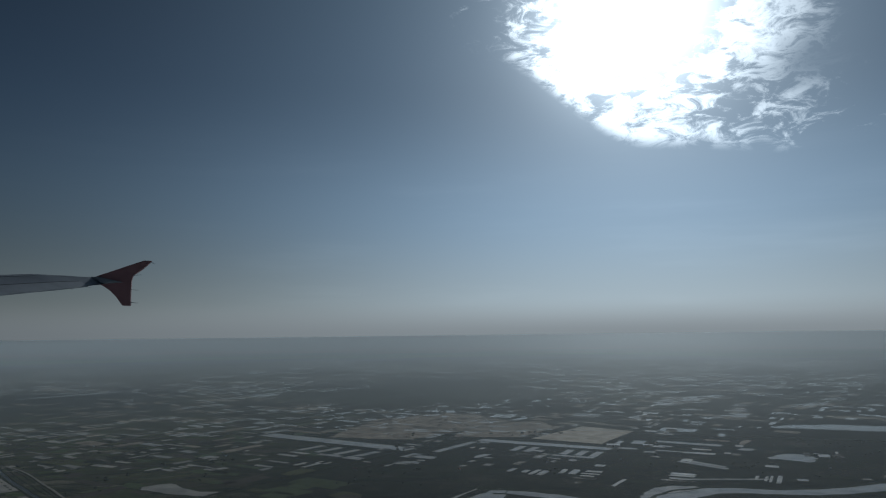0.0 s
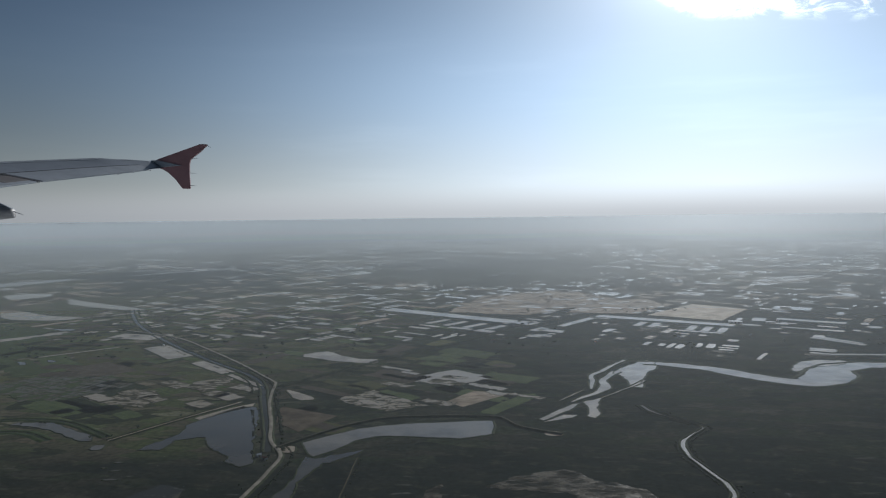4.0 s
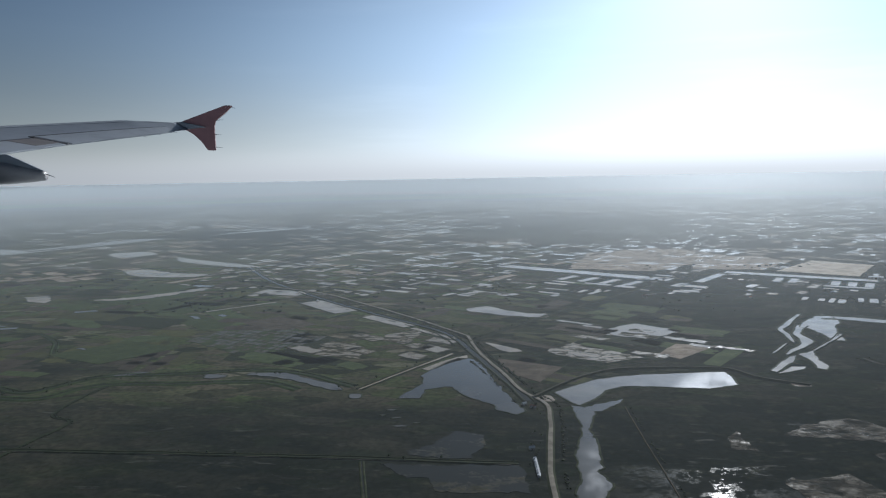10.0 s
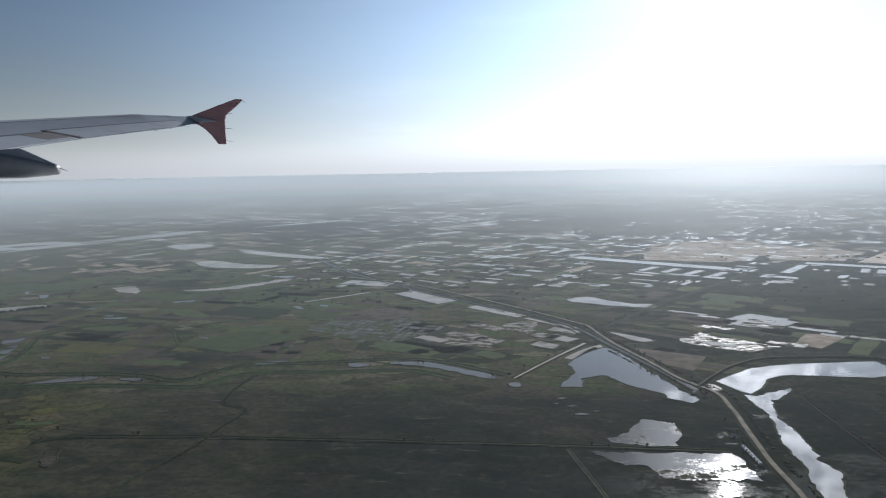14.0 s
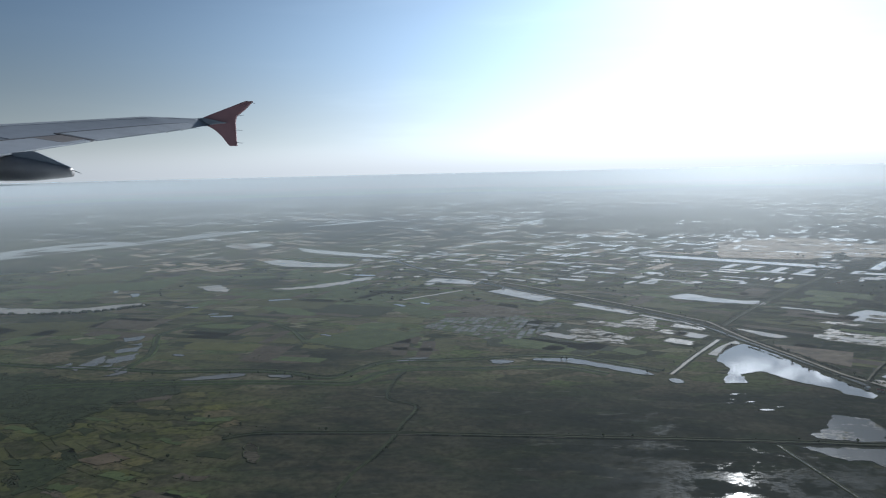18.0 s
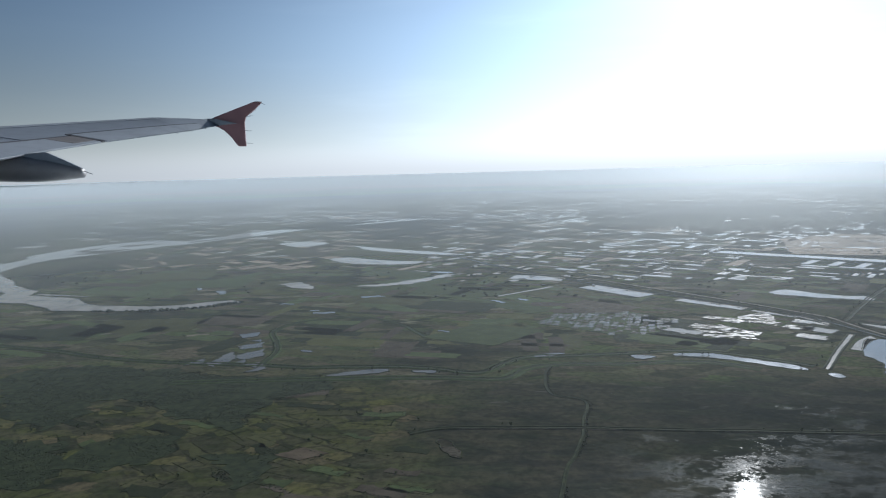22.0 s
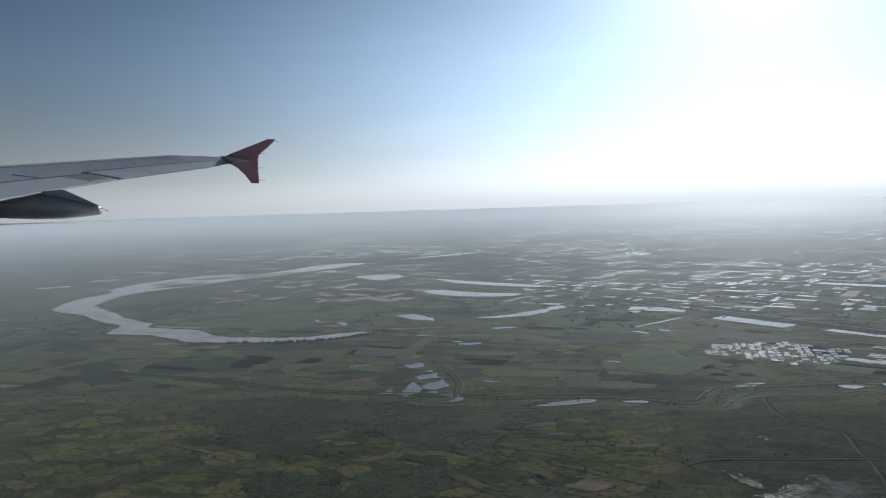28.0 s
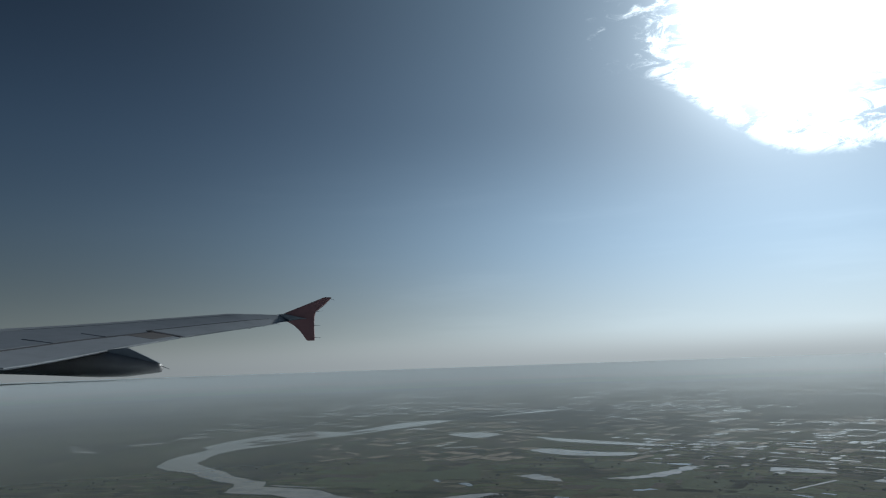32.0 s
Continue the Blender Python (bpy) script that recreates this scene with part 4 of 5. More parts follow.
# ---- larger parcels ----
slab("forest_floor", [(-55, 268), (-30, 330), (-13, 372), (53, 342), (40, 270), (18, 226), (-18, 218)], REEDS, "dark wooded stretch of the far plain", "forest", top=0.03, wob=3)
for x, y in ((-30, 260), (-10, 250), (10, 260), (20, 290), (-20, 290), (0, 320), (25, 325), (-5, 350), (-40, 275)):
    PLACES.append((x, y, 19.0))
slab("bare_field", [(21.4, 159.5), (36.5, 178), (46.5, 168.5), (34.6, 150.4)], PALE, "large bare sandy building plot", "field", top=0.06)
slab("bare_field", [(-24, 166), (-15, 199), (9, 214), (20, 190), (-5, 160)], BARE, "wide bare tan earth behind the dike", "field", top=0.04, wob=1.5)
slab("bare_field", [(4, 164), (12, 186), (28, 190), (30, 176), (19, 161.6)], BARE, "bare tan earth beside the building plot", "field", top=0.035, wob=1.0)
slab("bare_field", [(-39, 76.4), (-40, 82.4), (-32.4, 78.6), (-35.2, 72.4)], RED_SOIL, "triangle of reddish bare soil inside the dikes", "field", top=0.04)
slab("meadow", [(-98.5, 83), (-91.6, 91), (-82.6, 87.2), (-89, 78.6)], CROPS[4], "bright green meadow beside the canal", "field")
for k, (x, y, a, b, w, kind) in enumerate(((-97, 118, 16, 9, -12, 4), (-108, 110, 14, 8, -14, 1), (-112, 140, 15, 8, -20, 4), (-96, 104, 12, 7, -14, 0), (-150, 128, 20, 10, 8, 4), (-162, 140, 18, 10, 12, 1), (-74, 103, 10, 7, -40, 3), (-66, 92, 9, 6, -34, 0), (-22, 92, 8, 4, -30, 0), (-12, 98, 8, 4, -30, 4), (-28, 99, 9, 5, -34, 3), (-18, 116, 10, 5, -34, 4), (-140, 90, 16, 9, 5, 1), (-152, 84, 15, 8, 9, 0), (-128, 94, 10, 7, -8, 3))):
    slab("field", box_corners(x, y, a, b, w), CROPS[kind], ("dark green crop field", "olive green crop field", "yellow-green crop field", "brown fallow field", "fresh green meadow field")[kind], "field", top=0.02, wob=0.6, seed=70 + k)

# dark woods among the smallholdings
WOODS = (
    [(-141, 67), (-133, 69), (-125, 67.5), (-116, 65), (-107, 65.7), (-104, 61), (-107.5, 59), (-109.6, 54), (-109.4, 50), (-114, 52), (-117, 53), (-122.5, 57), (-126.5, 57.5), (-124.6, 53), (-127.4, 49), (-135, 54.7), (-142, 63.7)],
    [(-119.8, 47), (-114.7, 48.4), (-112.4, 45), (-113.4, 41.7), (-116.6, 40.5), (-119.8, 41.3)],
    [(-110, 44), (-105.2, 45.3), (-103.2, 42.2), (-104.6, 39.4), (-108, 41.5)],
    [(-128.5, 46.5), (-122.3, 45.6), (-118.7, 38.6), (-121.4, 37.5), (-127, 40)],
)
# the slabs' dark colour stands in for shade under the trees
for k, pts in enumerate(WOODS):
    slab("forest_floor", pts, REEDS, "floor of a small wood, shade put into its dark colour", "forest", top=0.028, wob=2.0, seed=300 + k)


# greener open fields, each a few strips side by side
GREENS = (
    [(-170.6, 118.7), (-168, 150), (-152, 142), (-151.7, 112.5)], [(-97.9, 81.9), (-88.9, 95.7), (-83.2, 88.5), (-92.9, 79.1)],
    [(-94.2, 106.6), (-79, 125), (-70.5, 111.2), (-84.1, 97.7)], [(-124.3, 117.7), (-106.7, 137.3), (-98.3, 129.7), (-112.9, 111.9)],
    [(-171.4, 85.4), (-163.4, 89.1), (-153.1, 78.7), (-161.4, 72.9)], [(-112.5, 106), (-100, 122), (-92, 112), (-103, 98)],
    [(-81, 90.6), (-72, 97), (-65, 90), (-72, 83)],
)
strips = random.Random(77)
for k, (a, b, c, d) in enumerate(GREENS):
    a, b, c, d = (np.array(q, float) for q in (a, b, c, d))
    cuts = sorted([0.0, 1.0] + [strips.uniform(0.12, 0.88) for _ in range(4)])
    for j, (u, v) in enumerate(zip(cuts, cuts[1:])):
        u, v = u + 0.012, v - 0.012
        if v - u < 0.05:
            continue
        pts = [tuple(a + (b - a) * u), tuple(a + (b - a) * v), tuple(d + (c - d) * v), tuple(d + (c - d) * u)]
        kind = strips.choice((4, 4, 1, 4, 0))
        slab("field", pts, CROPS[kind], ("dark green strip field", "olive strip field", "", "", "fresh green strip field")[kind], "field", top=0.016, wob=1.2, seed=400 + 9 * k + j)

# beds of a flooded nursery, strip beside strip
rnd = random.Random(11)
BEDS = [(-83.9, 92.2), (-80.6, 97.4), (-70.2, 99.0), (-64.0, 93.6), (-69.0, 85.4), (-74.4, 85.0), (-80.3, 89.0)]
for i in range(-12, 13):
    for j in range(-5, 6):
        x, y = -74.0 + i * 0.93 + j * 0.30 + rnd.uniform(-0.12, 0.12), 91.6 - i * 0.30 + j * 1.55 + rnd.uniform(-0.15, 0.15)
        if rnd.random() < 0.2 or not inside(x, y, BEDS):
            continue
        t = tagged(pond(box_corners(x, y, rnd.uniform(0.68, 0.9), rnd.uniform(1.1, 1.5), -18 + rnd.uniform(-4, 4)), "flooded planting bed in a row of beds", bank=0.05, height=0.03, wob=0.1, sharp=True, seed=i + 20 * j, bank_mat=GREEN_BANK, mat=NURSERY), group="flooded beds")
for k, (x, y, a, b) in enumerate(((-50.4, 88.6, 3.4, 2.2), (-47.6, 91.6, 4.2, 1.8), (-48.4, 87.2, 3.6, 2.4), (-50.6, 83.6, 3.2, 2.2), (-53.6, 91.6, 4.0, 2.0), (-58.2, 93.6, 5.4, 2.2), (-60.8, 88.4, 5.6, 2.6), (-65.2, 86.6, 4.6, 2.0), (-57.6, 86.0, 4.0, 1.8))):
    pond(box_corners(x, y, a, b, -36), "shallow flooded paddy with ragged mud edges", sharp=True, wob=0.5, bank=0.2, height=0.05, mat=PADDY, seed=90 + k, bank_mat=BANK)
for k in range(16):
    x, y = rnd.uniform(-33, -9), rnd.uniform(84, 106)
    if free(x, y, 1.0):
        pond(box_corners(x, y, rnd.uniform(2, 5.5), rnd.uniform(0.8, 1.8), -32 + rnd.uniform(-6, 6)), "shallow flooded paddy with ragged mud edges", sharp=True, wob=0.7, bank=0.2, height=0.04, mat=PADDY, seed=120 + k, bank_mat=BANK)

slab("field", [(-20.3, 84.8), (-16.9, 90.2), (-11.9, 89.3), (-18.0, 82.6)], BARE, "pale dry field between flooded ones", "field", top=0.03)
for k, pts in enumerate(([(-34.2, 86), (-29.8, 90.9), (-22.4, 83.6), (-27, 80.4)], [(-66, 85.6), (-59.2, 90.4), (-56.6, 82), (-61.8, 83)], [(-56, 95.4), (-50.6, 99), (-52, 92.4), (-55.4, 91.4)], [(-83.9, 92.2), (-80.6, 97.4), (-70.2, 99.0), (-64.0, 93.6), (-69.0, 85.4), (-74.4, 85.0), (-80.3, 89.0)], [(-27, 97), (-20, 103), (-14, 98), (-20, 93)])):
    slab("flooded_field" if k != 3 else "field", pts, CROPS[4] if k == 3 else PADDY, "green nursery ground between the beds" if k == 3 else "half-flooded field with a dull wet sheen", "field", top=0.02, wob=0.8, seed=140 + k)

# ---- paddies over the plain ----
FAR = []


def paddies(count, xs, ys, near_size, turns, seed, single=0):
    """Scattered flooded paddies; the first ones singly, the rest joined."""
    r = random.Random(seed)
    made = 0
    for _ in range(count):
        x, y = r.uniform(*xs), ys[0] + (ys[1] - ys[0]) * r.random() ** 1.25
        grow = near_size * (0.7 + y / 260.0)
        a, b = grow * (0.35 + 1.5 * r.random() ** 1.8), grow * r.uniform(0.14, 0.55)
        turn = r.choice(turns) + r.uniform(-5, 5)
        if not free(x, y, max(a, b) * 0.3):
            continue
        if noise.noise(Vector((x * 0.018, y * 0.011, 5.0))) < -0.12 + 0.25 * r.random() - 0.15:
            continue
        PLACES.append((x, y, max(a, b) * 0.38))
        if made < single and y < 230:
            made += 1
            pond(box_corners(x, y, a, b, turn), "small flooded paddy, its grey shine partly in the colour", sharp=True, wob=0.3, bank=0.3, height=0.04, seed=seed + made, bank_mat=BANK, mat=PADDY)
        else:
            FAR.append((x, y, a, b, turn, r.random()))
            # neighbours across the shared dyke
            for k in range(r.choice((0, 0, 1, 2, 3))):
                off = (k + 1) * b * r.uniform(1.25, 1.7)
                FAR.append((x - math.sin(radians(turn)) * off, y + math.cos(radians(turn)) * off, a * r.uniform(0.5, 1.1), b * r.uniform(0.5, 1.0), turn, r.random()))


paddies(900, (-112, 30), (128, 330), 3.0, (-36, 54, -30), 21, 110)
paddies(520, (15, 190), (112, 360), 3.0, (-28, 62), 22, 60)
paddies(160, (-300, -140), (170, 420), 4.0, (-12, 20), 23, 12)
paddies(700, (-260, 260), (330, 760), 3.2, (-36, 54, 10), 24)
paddies(260, (-420, 520), (560, 1500), 3.6, (-20, 20), 25)


far = random.Random(26)
for _ in range(3800):
    y = 300 + 1100 * far.random() ** 1.6
    x = -60 + (y * 0.75 + 40) * far.uniform(-1, 1)
    if -60 < x < 60 and y < 375 or noise.noise(Vector((x * 0.012, y * 0.006, 5.0))) < -0.2 + 0.3 * far.random():
        continue
    FAR.append((x, y, far.uniform(2, 6.5) * (0.6 + y / 420), far.uniform(0.8, 2.2) * (0.6 + y / 300), far.choice((-36, -20, 8, 54)), far.random()))


def joined_sheets(name, items, mat, z):
    verts, faces = [], []
    for x, y, a, b, turn, k in items:
        base = len(verts)
        ring = []
        c, s = math.cos(radians(turn)), math.sin(radians(turn))
        for i in range(16):
            t = 2 * math.pi * i / 16
            q = (abs(math.cos(t)) ** 12 + abs(math.sin(t)) ** 12) ** (-1 / 12)
            q *= 1 + 0.22 * noise.noise(Vector((x + 2 * math.cos(t), y + 2 * math.sin(t), k * 9)))
            u, v = a / 2 * q * math.cos(t), b / 2 * q * math.sin(t)
            ring.append((x + c * u - s * v, y + s * u + c * v, z))
        verts += ring + [(px + (px - x) * 0.02, py + (py - y) * 0.02, -0.02) for px, py, _ in ring]
        faces.append(tuple(range(base, base + 16)))
        faces += [(base + i, base + 16 + i, base + 16 + (i + 1) % 16, base + (i + 1) % 16) for i in range(16)]
    return mesh_object(name, verts, faces, mat)


tagged(joined_sheets("muddy_paddies", [q for q in FAR if q[5] >= 0.6], MARSH, 0.05), "hundreds of dull muddy paddies on the far plain", "paddies", kind="stuff")
tagged(joined_sheets("flooded_paddies", [q for q in FAR if q[5] < 0.6], FAR_WATER, 0.05), "hundreds of flooded paddies on the far plain, shine partly in their colour", "paddies", kind="stuff")
r = random.Random(31)
dry = [(x, y, r.uniform(4, 11), r.uniform(1.2, 4), r.choice((-36, 54)) + r.uniform(-5, 5), r.random()) for x, y in ((r.uniform(-190, 140), 150 + 380 * r.random() ** 1.3) for _ in range(1000)) if free(x, y, 2)]
tagged(joined_sheets("stubble_fields", dry, BARE, 0.03), "pale dry stubble fields between the paddies", "fields", kind="stuff")

# belts of small parcels, dyke beside dyke, some flooded and some dry
belts = [[], [], []]
r = random.Random(33)
for _ in range(900):
    y = 168 + 480 * r.random() ** 1.5
    x = -50 + (y * 0.72 + 30) * r.uniform(-1, 1)
    if not free(x, y, 1.0) or noise.noise(Vector((x * 0.014, y * 0.009, 11.0))) < r.uniform(-0.35, 0.25) - 0.15 * (x > -110) or (x < -105 and y < 205):
        continue
    turn = (-36 if noise.noise(Vector((x * 0.01, y * 0.01, 3.0))) > 0 else 56) + r.uniform(-4, 4)
    a, b = r.uniform(2.5, 7.5) * (0.6 + y / 400), r.uniform(1.0, 2.4) * (0.6 + y / 350)
    for k in range(r.choice((1, 2, 3, 4, 5))):
        off = k * b * r.uniform(1.15, 1.5)
        px, py = x - math.sin(radians(turn)) * off, y + math.cos(radians(turn)) * off
        belts[r.choice((0, 0, 0, 1, 2))].append((px + r.uniform(-1, 1), py, a * r.uniform(0.45, 1.1), b * r.uniform(0.5, 1.0), turn, r.random()))
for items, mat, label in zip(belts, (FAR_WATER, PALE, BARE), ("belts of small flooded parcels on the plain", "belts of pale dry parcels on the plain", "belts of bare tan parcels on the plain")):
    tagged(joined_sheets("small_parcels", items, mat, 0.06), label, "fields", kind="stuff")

# low-contrast parcels that break up the open land
parcels = [[] for _ in CROPS]
r = random.Random(37)
for _ in range(620):
    x, y = r.uniform(-190, -12), 74 + 140 * r.random() ** 1.2
    a, b = r.uniform(3, 11), r.uniform(1.2, 4.0)
    if free(x, y, 0.8):
        slope = -34 if x > -70 else -14 + 20 * noise.noise(Vector((x * 0.02, y * 0.02, 7.0)))
        parcels[r.choice((0, 0, 1, 1, 2, 3, 3, 4, 4))].append((x, y, a, b, slope + r.choice((0, 90, 0)) + r.uniform(-6, 6), r.random()))
for k, (items, mat) in enumerate(zip(parcels, CROPS)):
    tagged(joined_sheets("far_fields", items, mat, 0.012 + 0.002 * k), ("dark green parcels over the open plain", "olive parcels over the open plain", "yellow-green parcels over the open plain", "brown fallow parcels over the open plain", "fresh green parcels over the open plain")[k], "fields", kind="stuff")

# ---- smallholdings west of the moor ----
HEDGES = []
r = random.Random(41)
c, s = math.cos(radians(-27)), math.sin(radians(-27))
for i in range(-9, 9):
    for j in range(-4, 6):
        u, v = i * 2.9 + r.uniform(-1.3, 1.3), j * 2.3 + r.uniform(-0.9, 0.9)
        x, y = -113 + c * u - s * v, 49 + s * u + c * v
        if y < 37 or y > 64 + r.uniform(-3, 2) or x > -90 - 0.5 * (y - 40) * (y < 50) or not free(x, y, 0.5) or any(inside(x, y, w) for w in WOODS):
            continue
        a, b = r.uniform(1.8, 4.6), r.uniform(0.5, 1.5)
        corner = box_corners(x, y, a, b, -20 + 70 * noise.noise(Vector((x * 0.05, y * 0.06, 9.0))) + r.uniform(-7, 7))
        for k in range(4):
            if r.random() < 0.38:
                HEDGES.append((corner[k], corner[(k + 1) % 4]))
        if r.random() < 0.4:
            kind = r.choice((0, 1, 1, 0, 3, 4, 4))
            tagged(slab("field", corner, CROPS[kind], ("small dark green crop field", "small olive crop field", "small yellow-green crop field", "small brown fallow field", "small green meadow")[kind], "field", top=0.02, wob=0.7, seed=i * 17 + j), group="smallholding fields")
slab("field", [(-104.2, 44.8), (-102.4, 46.3), (-100.2, 45.2), (-102, 43.8)], RED_SOIL, "small pale dry field among dark hedges", "field", top=0.03)

# ---- trees and scrub ----
def blob(bm, at, size, seed, squash=0.8):
    made = bmesh.ops.create_icosphere(bm, subdivisions=1, radius=size)
    for v in made["verts"]:
        v.co *= 1 + 0.45 * noise.noise(v.co * (2.2 / size) + Vector((seed * 3.1, seed, 0)))
        v.co.z *= squash
        v.co += Vector(at)


def tree(kind):
    """A small broadleaf tree: tapered trunk with limbs, and a crown of uneven leaf clumps."""
    r = random.Random(200 + kind)
    root = tagged(new("tree"), "small dark green broadleaf tree on the bank", "tree", "trees on the banks")
    tall = (0.30, 0.36, 0.26, 0.42)[kind]
    bm = bmesh.new()
    for a, b, w0, w1 in (((0, 0, 0), (0.01, 0, tall * 0.6), 0.022, 0.012), ((0, 0, tall * 0.4), (0.08, 0.03, tall * 0.72), 0.011, 0.005), ((0, 0, tall * 0.45), (-0.07, -0.04, tall * 0.75), 0.011, 0.005)):
        d = Vector(b) - Vector(a)
        m = Matrix.Translation((Vector(a) + Vector(b)) / 2) @ d.to_track_quat("Z", "Y").to_matrix().to_4x4()
        bmesh.ops.create_cone(bm, cap_ends=True, segments=6, radius1=w0, radius2=w1, depth=d.length, matrix=m)
    part("trunk", bm, BARK, root)
    bm = bmesh.new()
    for k in range(9):
        t = 2 * math.pi * k / 9 + r.uniform(-0.4, 0.4)
        d = tall * r.uniform(0.08, 0.36)
        blob(bm, (d * math.cos(t), d * math.sin(t), tall * r.uniform(0.45, 0.98)), tall * r.uniform(0.14, 0.24), kind * 20 + k)
    part("crown", bm, LEAF, root)
    return root


KINDS = [tree(k) for k in range(4)]
r = random.Random(61)
spots = []
for line, off, count, jitter in ((MAIN, 1.5, 46, 0.3), (ROAD_S, -1.1, 34, 0.3), (ROAD_N, 0.9, 26, 0.3), (MOAT, -1.0, 44, 0.4), (SOUTH, 0.3, 12, 0.15), (BRANCH, 0.8, 10, 0.2), (CROSS, 0.7, 18, 0.2), (STREAM, 0.8, 16, 0.3)):
    nrm = sides(line)
    for _ in range(count):
        i = r.randrange(len(line))
        o = off + r.gauss(0, jitter)
        spots.append((line[i][0] + nrm[i][0] * o + r.uniform(-0.3, 0.3), line[i][1] + nrm[i][1] * o + r.uniform(-0.3, 0.3)))
for a, b in HEDGES[::5]:
    t = r.random()
    spots.append((a[0] + (b[0] - a[0]) * t, a[1] + (b[1] - a[1]) * t))
for k, (x, y) in enumerate(spots[:290]):
    grow = r.uniform(0.5, 1.0)
    kind = KINDS[k % 4]
    if k < 4:
        kind.location, kind.rotation_euler = (x, y, -0.01), (0, 0, r.uniform(0, 6))
    else:
        copy_thing(kind, pose(x, y, -0.01, 0, 0, r.uniform(0, 360)) @ Matrix.Diagonal((grow, grow, grow * r.uniform(0.85, 1.1), 1)))


def clumps(name, spots, mat, label, tall=0.62):
    """Many low bushes in one mesh, each a rough twenty-sided clump."""
    bm = bmesh.new()
    bmesh.ops.create_icosphere(bm, subdivisions=1, radius=1.0)
    base = np.array([v.co[:] for v in bm.verts])
    tri = np.array([[v.index for v in f.verts] for f in bm.faces])
    bm.free()
    rs = np.random.RandomState(5)
    n = len(spots)
    p = np.array(spots)
    wave = 1 + 0.28 * rs.randn(n, len(base), 1).clip(-1.6, 1.6)
    size = p[:, 2, None, None] * np.array((1, 1, tall)) * (0.7 + 0.6 * rs.rand(n, 1, 3))
    co = base[None] * wave * size
    co[:, :, 0] += p[:, 0, None]
    co[:, :, 1] += p[:, 1, None]
    co[:, :, 2] += p[:, 2, None] * 0.35
    faces = (tri[None] + (np.arange(n) * len(base))[:, None, None]).reshape(-1, 3)
    me = bpy.data.meshes.new(name)
    me.vertices.add(n * len(base))
    me.vertices.foreach_set("co", co.astype(np.float32).ravel())
    me.loops.add(faces.size)
    me.loops.foreach_set("vertex_index", faces.astype(np.int32).ravel())
    me.polygons.add(len(faces))
    me.polygons.foreach_set("loop_start", np.arange(0, faces.size, 3, dtype=np.int32))
    me.update(calc_edges=True)
    me.shade_smooth()
    me.materials.append(mat)
    return tagged(new(name, me), label, "scrub", kind="stuff")


bush = []
for line, off, step, size in ((MAIN, 1.3, 0.25, 0.16), (MAIN, -1.3, 0.35, 0.14), (SOUTH, 0.2, 0.05, 0.075), (MOAT, 0.25, 0.10, 0.12), (MOAT, -0.25, 0.16, 0.11), (MOAT_SOUTH, 0.2, 0.16, 0.10), (WESTERN, 0.25, 0.14, 0.12), (WESTERN, -0.25, 0.25, 0.10), (SIDE_DITCH, 0.15, 0.10, 0.09), (STREAM, 0.6, 0.2, 0.12), (STREAM, -0.6, 0.2, 0.12), (ROAD_S, 0.95, 0.3, 0.13), (ROAD_N, -0.7, 0.5, 0.13), (CROSS, 0.55, 0.35, 0.14), (TRACK, 0.35, 0.5, 0.10)):
    nrm = sides(line)
    length = float(np.linalg.norm(np.diff(line[:, :2], axis=0), axis=1).sum())
    for _ in range(int(length / step * 1.9)):
        i = r.randrange(len(line) - 1)
        t = r.random()
        q = line[i] * (1 - t) + line[i + 1] * t
        wide = (q[2] / 2 - 0.2) if line.shape[1] > 2 else 0.0
        o = math.copysign(abs(off) + max(wide, 0) * 0.8 + abs(r.gauss(0, 0.12)), off)
        if noise.noise(Vector((q[0] * 0.25, q[1] * 0.25, off))) > -0.22:
            bush.append((q[0] + nrm[i][0] * o, q[1] + nrm[i][1] * o, size * r.uniform(0.35, 1.0)))
for (ax, ay), (bx, by) in zip(OUTER[:4], OUTER[1:5]):
    for _ in range(24):
        t = r.random()
        bush.append((ax + (bx - ax) * t + r.gauss(0, 0.25), ay + (by - ay) * t - 0.3 + r.gauss(0, 0.2), r.uniform(0.2, 0.42)))
for a, b in HEDGES:
    for _ in range(int(math.dist(a, b) / 0.08)):
        t = r.random()
        bush.append((a[0] + (b[0] - a[0]) * t + r.gauss(0, 0.04), a[1] + (b[1] - a[1]) * t + r.gauss(0, 0.04), 0.032 * r.uniform(0.4, 1.8)))
for _ in range(350):
    x, y = r.uniform(-160, 30), r.uniform(36, 112)
    if noise.noise(Vector((x * 0.07, y * 0.07, 2.0))) + 0.5 * noise.noise(Vector((x * 0.3, y * 0.3, 8.0))) > 0.34 and free(x, y, 0.3):
        bush.append((x, y, 0.055 * r.uniform(0.5, 1.8)))
grove = []
for pts in WOODS:
    xs, ys = [p[0] for p in pts], [p[1] for p in pts]
    for _ in range(int((max(xs) - min(xs)) * (max(ys) - min(ys)) * 70)):
        x, y = r.uniform(min(xs) - 1, max(xs) + 1), r.uniform(min(ys) - 1, max(ys) + 1)
        ragged = 1.3 * noise.noise(Vector((x * 0.5, y * 0.5, 3.0)))
        if inside(x + ragged, y + ragged, pts) and noise.noise(Vector((x * 0.22, y * 0.3, 6.0))) + 0.5 * noise.noise(Vector((x * 0.9, y * 0.9, 2.0))) > -0.16:
            grove.append((x, y, 0.040 * r.uniform(0.4, 2.0)))
